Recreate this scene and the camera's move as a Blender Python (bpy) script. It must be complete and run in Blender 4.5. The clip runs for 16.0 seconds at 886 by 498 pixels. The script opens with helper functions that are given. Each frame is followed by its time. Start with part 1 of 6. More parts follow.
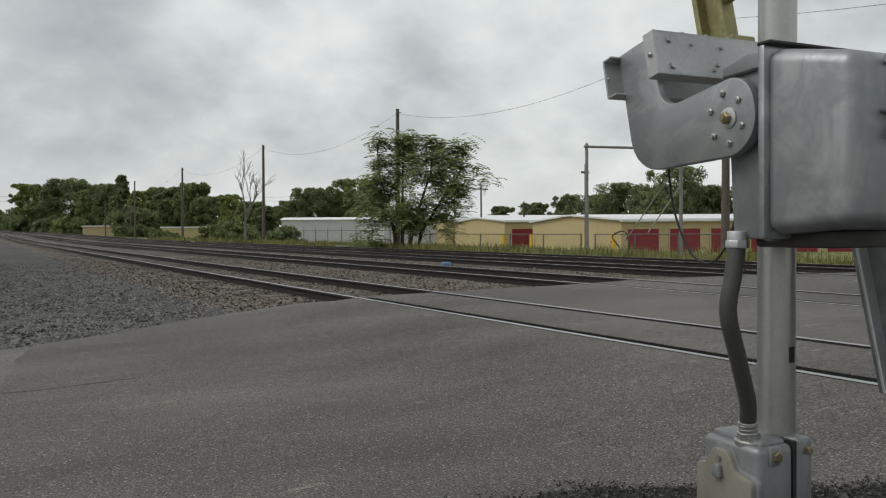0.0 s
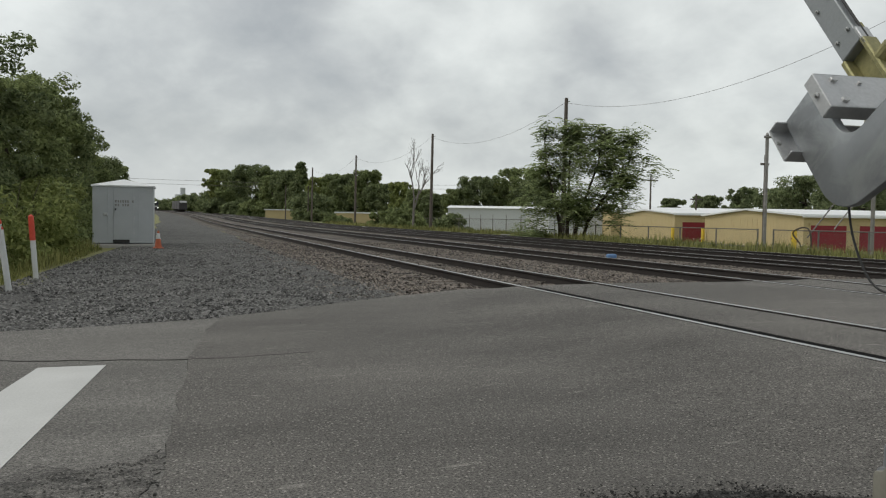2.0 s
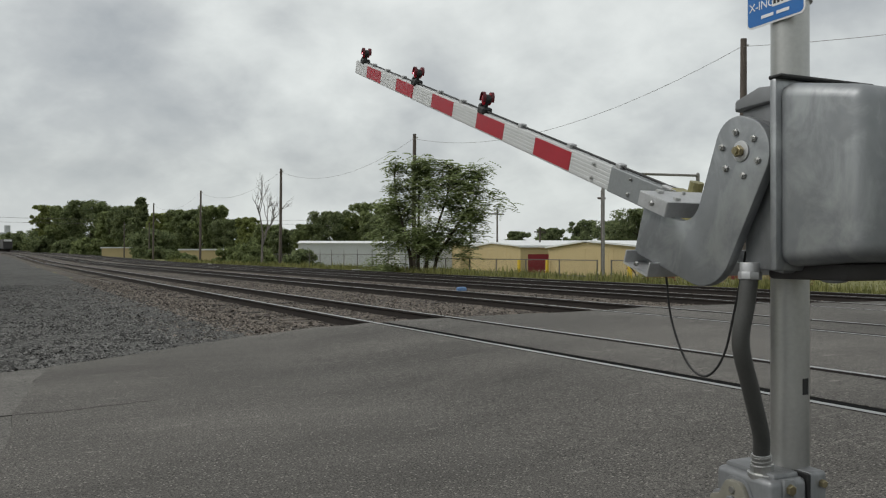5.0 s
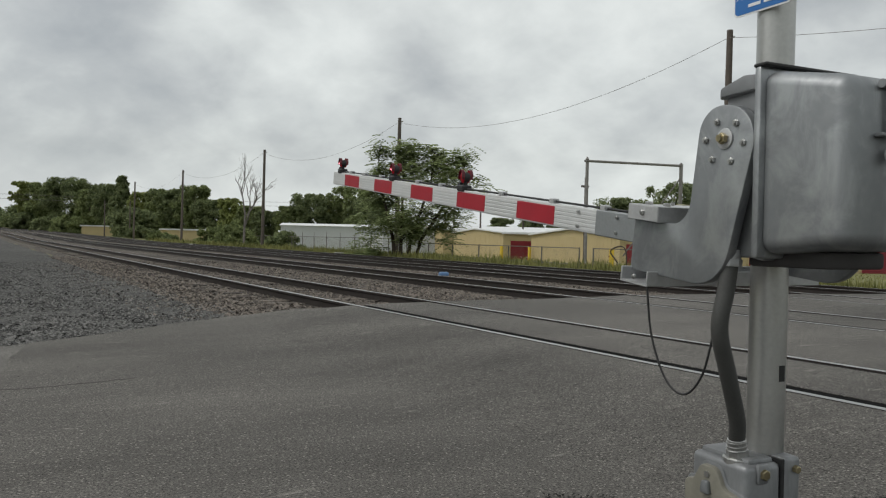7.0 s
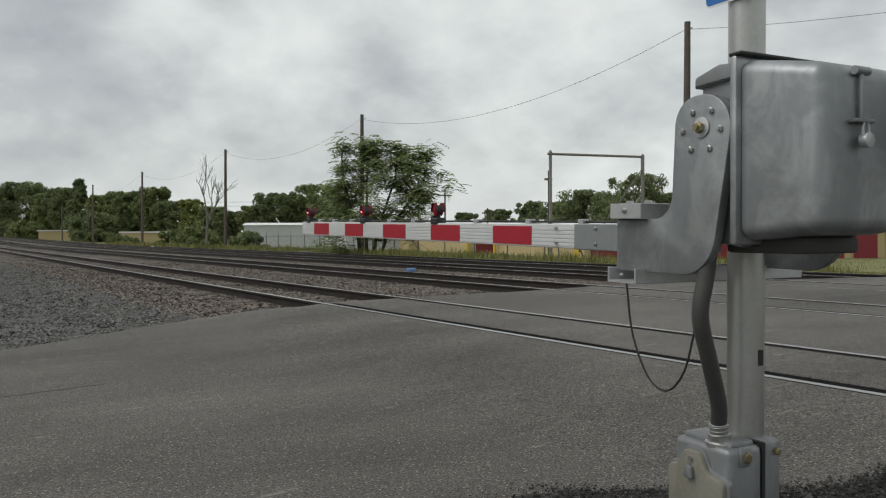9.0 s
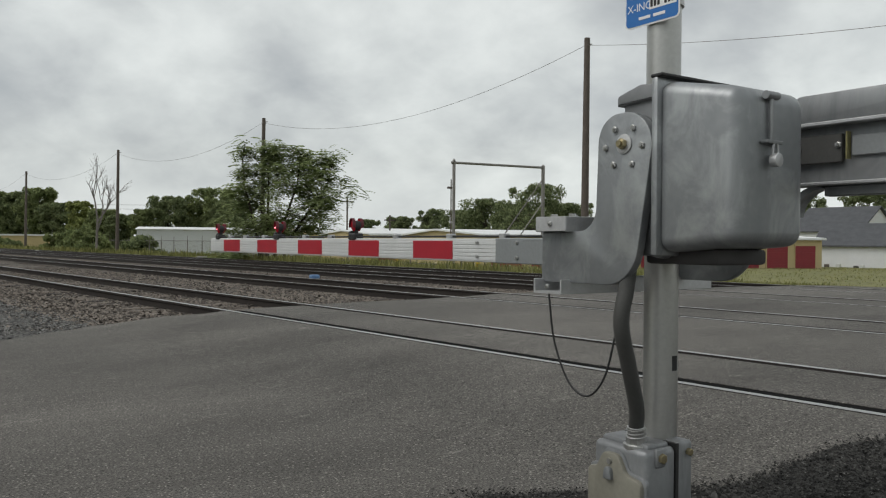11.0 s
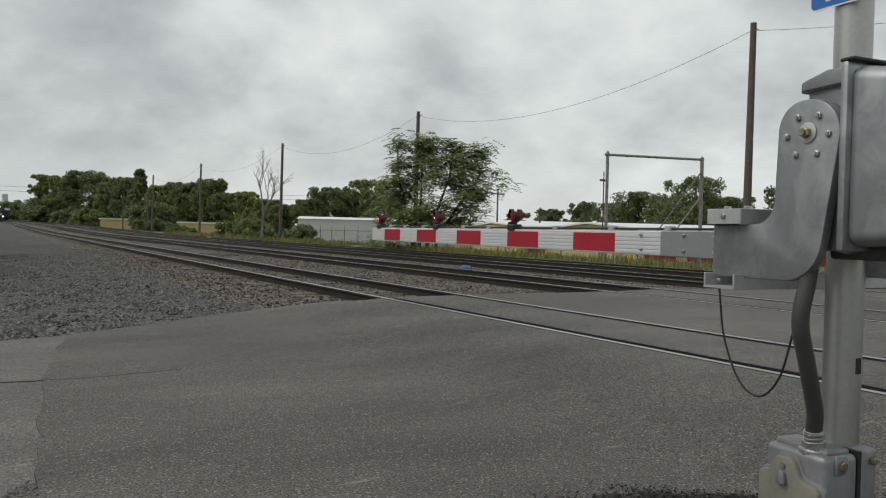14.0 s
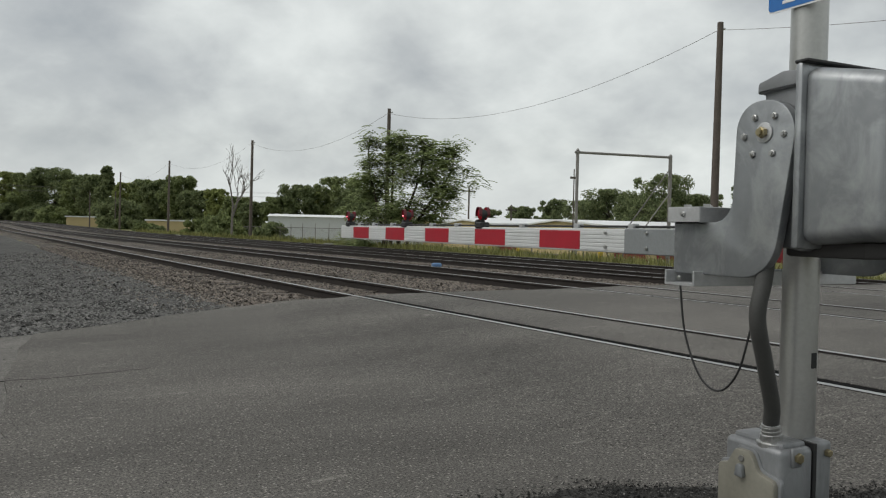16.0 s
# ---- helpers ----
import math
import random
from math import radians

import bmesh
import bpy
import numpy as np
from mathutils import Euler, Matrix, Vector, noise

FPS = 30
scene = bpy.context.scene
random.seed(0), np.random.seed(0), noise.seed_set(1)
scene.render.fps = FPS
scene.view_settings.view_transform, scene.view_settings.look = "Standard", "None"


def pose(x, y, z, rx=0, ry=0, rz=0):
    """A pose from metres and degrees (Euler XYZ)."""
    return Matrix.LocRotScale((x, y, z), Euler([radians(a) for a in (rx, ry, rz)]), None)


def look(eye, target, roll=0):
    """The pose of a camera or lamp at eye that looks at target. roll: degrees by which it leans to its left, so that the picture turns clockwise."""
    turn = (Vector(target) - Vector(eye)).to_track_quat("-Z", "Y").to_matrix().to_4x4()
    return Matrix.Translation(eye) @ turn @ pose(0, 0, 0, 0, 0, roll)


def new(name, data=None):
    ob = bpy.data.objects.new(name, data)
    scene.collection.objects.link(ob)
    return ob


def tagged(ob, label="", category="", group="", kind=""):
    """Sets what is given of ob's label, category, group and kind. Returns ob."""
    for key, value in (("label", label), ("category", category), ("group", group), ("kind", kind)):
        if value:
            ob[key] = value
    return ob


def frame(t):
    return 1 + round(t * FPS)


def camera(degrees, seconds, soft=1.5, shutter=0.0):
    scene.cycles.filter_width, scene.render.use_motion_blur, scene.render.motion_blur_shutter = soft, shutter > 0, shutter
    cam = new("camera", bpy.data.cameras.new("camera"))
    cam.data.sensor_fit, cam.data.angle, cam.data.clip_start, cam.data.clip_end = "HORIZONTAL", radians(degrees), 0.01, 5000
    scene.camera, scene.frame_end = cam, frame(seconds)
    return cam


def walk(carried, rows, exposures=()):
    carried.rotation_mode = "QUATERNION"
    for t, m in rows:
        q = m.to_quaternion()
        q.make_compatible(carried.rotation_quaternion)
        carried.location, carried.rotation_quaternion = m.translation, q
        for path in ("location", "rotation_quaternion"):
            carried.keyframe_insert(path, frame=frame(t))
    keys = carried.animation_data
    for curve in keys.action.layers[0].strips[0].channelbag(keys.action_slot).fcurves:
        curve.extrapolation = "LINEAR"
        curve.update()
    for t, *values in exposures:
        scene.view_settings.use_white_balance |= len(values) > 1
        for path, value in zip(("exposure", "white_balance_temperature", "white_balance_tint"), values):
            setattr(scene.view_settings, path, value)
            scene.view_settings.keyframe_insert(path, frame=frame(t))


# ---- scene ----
cam = camera(57.0, 16.0, soft=1.2)
PATH = [
    (0, (0.136, 0.045, 1.145), (1.138, 1.775, 1.096), -0.5),
    (0.5, (0.178, 0.002, 1.163), (1.178, 1.733, 1.109), -0.2),
    (1, (0.138, -0.018, 1.165), (0.802, 1.868, 1.112), -0.0),
    (1.5, (0.123, -0.008, 1.163), (0.644, 1.922, 1.124), -0.4),
    (2, (0.12, -0.007, 1.134), (0.757, 1.887, 1.058), 0.9),
    (2.5, (0.123, 0.019, 1.14), (0.859, 1.875, 1.029), 2.4),
    (3, (0.135, 0.018, 1.151), (0.875, 1.873, 1.039), 2.4),
    (3.5, (0.127, 0.019, 1.158), (0.87, 1.872, 1.048), 2.4),
    (4, (0.127, 0.014, 1.16), (0.87, 1.867, 1.051), 2.3),
    (4.5, (0.113, 0.009, 1.162), (0.877, 1.857, 1.097), 0.9),
    (5, (0.13, 0.018, 1.159), (1.099, 1.768, 1.17), -0.0),
    (7.5, (0.131, 0.02, 1.143), (1.139, 1.747, 1.107), 1.2),
    (8, (0.142, 0.017, 1.141), (1.155, 1.741, 1.098), 1.0),
    (10.5, (-0.026, 0.117, 1.141), (1.215, 1.686, 1.131), -0.5),
    (11, (-0.022, 0.082, 1.147), (1.252, 1.623, 1.13), 0.4),
    (11.5, (-0.048, 0.086, 1.154), (1.227, 1.626, 1.136), 0.4),
    (12, (-0.112, 0.09, 1.154), (0.99, 1.759, 1.16), 0.5),
    (12.5, (-0.128, 0.079, 1.138), (0.681, 1.908, 1.152), 0.4),
    (13, (-0.105, 0.092, 1.117), (0.721, 1.914, 1.123), 0.5),
    (13.5, (-0.087, 0.097, 1.139), (0.877, 1.849, 1.1), 1.2),
    (14, (-0.086, 0.096, 1.137), (0.888, 1.842, 1.096), 1.3),
    (14.5, (-0.081, 0.091, 1.137), (0.896, 1.836, 1.094), 1.3),
    (15, (-0.084, 0.085, 1.139), (0.901, 1.825, 1.096), 1.3),
    (15.5, (-0.078, 0.08, 1.139), (0.939, 1.801, 1.093), 1.2),
    (16, (-0.074, 0.067, 1.141), (0.96, 1.778, 1.095), 1.2),
]
walk(cam, [(t, look(eye, aim, roll)) for t, eye, aim, roll in PATH], [(0, 0.0), (1.0, 0.06), (2.5, 0.0), (4.0, 0.05), (5.0, -0.03), (7.5, -0.02), (11.0, -0.03), (12.0, -0.1), (13.0, -0.2), (13.7, -0.06), (16.0, -0.02)])

# ---- world: overcast sky with layered cloud, weak wide sun ----
world = bpy.data.worlds.new("overcast_sky")
scene.world = world
world.use_nodes = True
wn, wl = world.node_tree.nodes, world.node_tree.links
wn.clear()


def wnode(kind, **kw):
    n = wn.new(kind)
    for k, val in kw.items():
        n.inputs[k].default_value = val
    return n


def wmath(op, a, b=None):
    n = wn.new("ShaderNodeMath")
    n.operation = op
    for i, val in enumerate((a, b)):
        if val is None:
            continue
        if isinstance(val, (int, float)):
            n.inputs[i].default_value = val
        else:
            wl.new(val, n.inputs[i])
    return n.outputs[0]


SUN_ELEV, SUN_TURN = radians(48), radians(-70)
tc = wn.new("ShaderNodeTexCoord")
sep = wn.new("ShaderNodeSeparateXYZ")
wl.new(tc.outputs["Generated"], sep.inputs[0])
zup = wmath("MAXIMUM", sep.outputs[2], 0.0)
den = wmath("ADD", zup, 0.55)
comb = wn.new("ShaderNodeCombineXYZ")
east = wmath("ADD", wmath("MULTIPLY", sep.outputs[0], -0.547), wmath("MULTIPLY", sep.outputs[1], 0.838))
north_part = wmath("ADD", wmath("MULTIPLY", sep.outputs[0], 0.838), wmath("MULTIPLY", sep.outputs[1], 0.549))
wl.new(wmath("DIVIDE", east, den), comb.inputs[0])
wl.new(wmath("DIVIDE", north_part, den), comb.inputs[1])
comb.inputs[2].default_value = 3.7
big = wnode("ShaderNodeTexNoise", Scale=2.3, Detail=7.0, Roughness=0.5, Distortion=0.1)
fine = wnode("ShaderNodeTexNoise", Scale=7.0, Detail=8.0, Roughness=0.55, Distortion=0.2)
wl.new(comb.outputs[0], big.inputs["Vector"])
wl.new(comb.outputs[0], fine.inputs["Vector"])


def lobe(az, elev, tight):
    """A broad soft patch of the cloud deck round one direction."""
    d = wn.new("ShaderNodeVectorMath")
    d.operation = "DOT_PRODUCT"
    wl.new(tc.outputs["Generated"], d.inputs[0])
    a, e = radians(az), radians(elev)
    d.inputs[1].default_value = (math.sin(a) * math.cos(e), math.cos(a) * math.cos(e), math.sin(e))
    return wmath("POWER", wmath("MAXIMUM", d.outputs["Value"], 0.0), tight)


mixv = wmath("ADD", wmath("MULTIPLY", big.outputs[0], 0.70), wmath("MULTIPLY", fine.outputs[0], 0.30))
# thin bright deck ahead, heavier dark cloud low in the north-west and over the road to the east
mixv = wmath("ADD", mixv, wmath("MULTIPLY", lobe(25, 15, 24.0), 0.068))
mixv = wmath("SUBTRACT", mixv, wmath("MULTIPLY", lobe(0, 13, 40.0), 0.095))
mixv = wmath("SUBTRACT", mixv, wmath("MULTIPLY", lobe(56, 18, 30.0), 0.045))
ramp = wn.new("ShaderNodeValToRGB")
wl.new(mixv, ramp.inputs[0])
el = ramp.color_ramp.elements
el[0].position, el[0].color = 0.34, (0.39, 0.412, 0.42, 1)
el[1].position, el[1].color = 0.67, (0.84, 0.865, 0.835, 1)
for p, c in ((0.43, (0.50, 0.52, 0.517, 1)), (0.52, (0.645, 0.67, 0.652, 1)), (0.59, (0.75, 0.777, 0.752, 1))):
    e = el.new(p)
    e.color = c
# bright clear strip close to the horizon
strip = wn.new("ShaderNodeValToRGB")
wl.new(zup, strip.inputs[0])
se = strip.color_ramp.elements
se[0].position, se[0].color = 0.0, (0.7, 0.7, 0.7, 1)
se[1].position, se[1].color = 0.10, (0, 0, 0, 1)
hz_mix = wn.new("ShaderNodeMixRGB")
wl.new(strip.outputs[0], hz_mix.inputs[0])
wl.new(ramp.outputs[0], hz_mix.inputs[1])
hz_mix.inputs[2].default_value = (0.66, 0.70, 0.72, 1)
sky = wn.new("ShaderNodeTexSky")
sky.sky_type, sky.sun_disc = "NISHITA", False
sky.sun_elevation, sky.sun_rotation = SUN_ELEV, SUN_TURN
bg_clear = wnode("ShaderNodeBackground", Strength=0.012)
wl.new(sky.outputs[0], bg_clear.inputs[0])
bg_cloud = wnode("ShaderNodeBackground", Strength=0.97)
wl.new(hz_mix.outputs[0], bg_cloud.inputs[0])
addw = wn.new("ShaderNodeAddShader")
wl.new(bg_clear.outputs[0], addw.inputs[0])
wl.new(bg_cloud.outputs[0], addw.inputs[1])
outw = wn.new("ShaderNodeOutputWorld")
wl.new(addw.outputs[0], outw.inputs[0])

sun = new("sun", bpy.data.lights.new("sun", "SUN"))
sun.data.energy, sun.data.angle, sun.data.color = 1.4, radians(30), (1.0, 0.97, 0.93)
sun.matrix_world = look((math.sin(SUN_TURN) * 40, math.cos(SUN_TURN) * 40, 48), (0, 0, 0))



# ---- materials ----
def mat(name, base, rough=0.7, metal=0.0, spread=0.25, scale=6.0, bump=0.2, fine_scale=60.0, second=None, spec=0.5, emit=None, per_object=0.0, island=0.0):
    """Procedural surface: base colour varied by a coarse and a fine noise, with fine relief."""
    m = bpy.data.materials.new(name)
    m.use_nodes = True
    n, l = m.node_tree.nodes, m.node_tree.links
    b = n["Principled BSDF"]
    b.inputs["Roughness"].default_value, b.inputs["Metallic"].default_value = rough, metal
    b.inputs["Specular IOR Level"].default_value = spec
    co = n.new("ShaderNodeTexCoord")
    coarse = n.new("ShaderNodeTexNoise")
    coarse.inputs["Scale"].default_value, coarse.inputs["Detail"].default_value = scale, 5
    fn = n.new("ShaderNodeTexNoise")
    fn.inputs["Scale"].default_value, fn.inputs["Detail"].default_value = fine_scale, 4
    for t in (coarse, fn):
        l.new(co.outputs["Object"], t.inputs["Vector"])
    dark = tuple(c * (1 - spread) for c in base)
    light = tuple(min(1, c * (1 + spread)) for c in (second or base))
    r = n.new("ShaderNodeValToRGB")
    r.color_ramp.elements[0].position, r.color_ramp.elements[1].position = 0.3, 0.7
    r.color_ramp.elements[0].color, r.color_ramp.elements[1].color = (*dark, 1), (*light, 1)
    ad = n.new("ShaderNodeMath")
    ad.operation = "MULTIPLY_ADD"
    l.new(fn.outputs[0], ad.inputs[0])
    ad.inputs[1].default_value = 0.5
    half = n.new("ShaderNodeMath")
    half.operation = "MULTIPLY"
    l.new(coarse.outputs[0], half.inputs[0])
    half.inputs[1].default_value = 0.5
    l.new(half.outputs[0], ad.inputs[2])
    fac = ad.outputs[0]
    if per_object or island:
        rnd = n.new("ShaderNodeObjectInfo").outputs["Random"] if per_object else n.new("ShaderNodeNewGeometry").outputs["Random Per Island"]
        a2 = n.new("ShaderNodeMath")
        a2.operation = "MULTIPLY_ADD"
        l.new(rnd, a2.inputs[0])
        a2.inputs[1].default_value = per_object or island
        sub = n.new("ShaderNodeMath")
        sub.operation = "SUBTRACT"
        l.new(fac, sub.inputs[0])
        sub.inputs[1].default_value = (per_object or island) * 0.5
        l.new(sub.outputs[0], a2.inputs[2])
        fac = a2.outputs[0]
    l.new(fac, r.inputs[0])
    l.new(r.outputs[0], b.inputs["Base Color"])
    if bump:
        bp = n.new("ShaderNodeBump")
        bp.inputs["Strength"].default_value, bp.inputs["Distance"].default_value = bump, 0.01
        l.new(fn.outputs[0], bp.inputs["Height"])
        l.new(bp.outputs[0], b.inputs["Normal"])
    if emit:
        b.inputs["Emission Color"].default_value, b.inputs["Emission Strength"].default_value = (*emit[:3], 1), emit[3]
    return m


def streaked(name, base, pale, rough, metal, scale=5.0, pull=(1, 1, 0.35), amount=0.5):
    """Dull cast metal with wiped pale streaks, blotches and fine scratches."""
    m = mat(name, base, rough, metal, 0.10, 4, 0.03, 30)
    n, l = m.node_tree.nodes, m.node_tree.links
    b = n["Principled BSDF"]
    src = b.inputs["Base Color"].links[0].from_socket
    co = n.new("ShaderNodeTexCoord")
    mp = n.new("ShaderNodeMapping")
    mp.inputs["Scale"].default_value = pull
    mp.inputs["Rotation"].default_value = (0.5, 0.1, 0.0)
    l.new(co.outputs["Object"], mp.inputs["Vector"])
    w = n.new("ShaderNodeTexNoise")
    w.inputs["Scale"].default_value, w.inputs["Detail"].default_value, w.inputs["Roughness"].default_value, w.inputs["Distortion"].default_value = scale, 7, 0.62, 0.7
    l.new(mp.outputs[0], w.inputs["Vector"])
    r = n.new("ShaderNodeMapRange")
    r.inputs[1].default_value, r.inputs[2].default_value, r.inputs[4].default_value = 0.46, 0.66, amount
    l.new(w.outputs[0], r.inputs[0])
    mx = n.new("ShaderNodeMixRGB")
    mx.inputs[2].default_value = (*pale, 1)
    l.new(r.outputs[0], mx.inputs[0])
    l.new(src, mx.inputs[1])
    l.new(mx.outputs[0], b.inputs["Base Color"])
    rr = n.new("ShaderNodeMapRange")
    rr.inputs[1].default_value, rr.inputs[2].default_value, rr.inputs[3].default_value, rr.inputs[4].default_value = 0.35, 0.65, rough + 0.10, rough - 0.08
    l.new(w.outputs[0], rr.inputs[0])
    l.new(rr.outputs[0], b.inputs["Roughness"])
    return m


def grit(name, base, grain, contrast, rough=0.9, bump=0.5, cell=False, patch=(0.3, 0.8), patch_amount=0.25, chips=0.0, wear=0.0):
    """Ground made of grains: patches, grain by grain brightness, pale chips."""
    m = bpy.data.materials.new(name)
    m.use_nodes = True
    n, l = m.node_tree.nodes, m.node_tree.links
    b = n["Principled BSDF"]
    b.inputs["Roughness"].default_value = rough
    b.inputs["Specular IOR Level"].default_value = 0.3
    co = n.new("ShaderNodeTexCoord")
    mp = n.new("ShaderNodeMapping")
    mp.inputs["Scale"].default_value = (patch[0], patch[1], 1)
    l.new(co.outputs["Object"], mp.inputs["Vector"])
    big = n.new("ShaderNodeTexNoise")
    big.inputs["Scale"].default_value, big.inputs["Detail"].default_value, big.inputs["Roughness"].default_value = 1.0, 6, 0.6
    l.new(mp.outputs[0], big.inputs["Vector"])
    if cell:
        g = n.new("ShaderNodeTexVoronoi")
        g.inputs["Scale"].default_value = grain
        l.new(co.outputs["Object"], g.inputs["Vector"])
        sp = n.new("ShaderNodeSeparateColor")
        l.new(g.outputs["Color"], sp.inputs[0])
        gv, height = sp.outputs[0], g.outputs["Distance"]
    else:
        g = n.new("ShaderNodeTexNoise")
        g.inputs["Scale"].default_value, g.inputs["Detail"].default_value, g.inputs["Roughness"].default_value = grain, 4, 0.75
        l.new(co.outputs["Object"], g.inputs["Vector"])
        r0 = n.new("ShaderNodeMapRange")
        r0.inputs[1].default_value, r0.inputs[2].default_value = 0.34, 0.66
        l.new(g.outputs[0], r0.inputs[0])
        gv, height = r0.outputs[0], g.outputs[0]

    def scaled(src, lo, hi, f0=0.0, f1=1.0):
        r = n.new("ShaderNodeMapRange")
        r.inputs[1].default_value, r.inputs[2].default_value, r.inputs[3].default_value, r.inputs[4].default_value = f0, f1, lo, hi
        l.new(src, r.inputs[0])
        return r.outputs[0]
    k = n.new("ShaderNodeMath")
    k.operation = "MULTIPLY"
    l.new(scaled(gv, 1 - contrast, 1 + contrast), k.inputs[0])
    l.new(scaled(big.outputs[0], 1 - patch_amount, 1 + patch_amount, 0.3, 0.7), k.inputs[1])
    val = k.outputs[0]
    if wear:
        # traffic-scuffed pale scrapes and a coarser clumping of the grains
        cl = n.new("ShaderNodeTexNoise")
        cl.inputs["Scale"].default_value, cl.inputs["Detail"].default_value, cl.inputs["Roughness"].default_value = 19, 5, 0.8
        l.new(co.outputs["Object"], cl.inputs["Vector"])
        k2 = n.new("ShaderNodeMath")
        k2.operation = "MULTIPLY"
        l.new(val, k2.inputs[0])
        l.new(scaled(cl.outputs[0], 1 - wear, 1 + wear, 0.36, 0.64), k2.inputs[1])
        sc_map = n.new("ShaderNodeMapping")
        sc_map.inputs["Scale"].default_value = (2.2, 9.0, 1)
        sc_map.inputs["Rotation"].default_value = (0, 0, 0.12)
        l.new(co.outputs["Object"], sc_map.inputs["Vector"])
        sc = n.new("ShaderNodeTexNoise")
        sc.inputs["Scale"].default_value, sc.inputs["Detail"].default_value, sc.inputs["Roughness"].default_value = 1.0, 3, 0.6
        l.new(sc_map.outputs[0], sc.inputs["Vector"])
        k3 = n.new("ShaderNodeMath")
        k3.operation = "ADD"
        l.new(k2.outputs[0], k3.inputs[0])
        l.new(scaled(sc.outputs[0], 0.0, 0.95, 0.655, 0.74), k3.inputs[1])
        val = k3.outputs[0]
    if chips:
        ch = n.new("ShaderNodeTexVoronoi")
        ch.inputs["Scale"].default_value = 34
        l.new(co.outputs["Object"], ch.inputs["Vector"])
        lt = n.new("ShaderNodeMath")
        lt.operation = "LESS_THAN"
        l.new(ch.outputs["Distance"], lt.inputs[0])
        lt.inputs[1].default_value = 0.2
        ma = n.new("ShaderNodeMath")
        ma.operation = "MULTIPLY_ADD"
        l.new(lt.outputs[0], ma.inputs[0])
        ma.inputs[1].default_value = chips
        l.new(val, ma.inputs[2])
        val = ma.outputs[0]
    mul = n.new("ShaderNodeVectorMath")
    mul.operation = "SCALE"
    mul.inputs[0].default_value = base
    l.new(val, mul.inputs["Scale"])
    l.new(mul.outputs[0], b.inputs["Base Color"])
    bp = n.new("ShaderNodeBump")
    bp.inputs["Strength"].default_value, bp.inputs["Distance"].default_value = bump, 0.5 / grain
    bp.invert = cell
    l.new(height, bp.inputs["Height"])
    l.new(bp.outputs[0], b.inputs["Normal"])
    return m


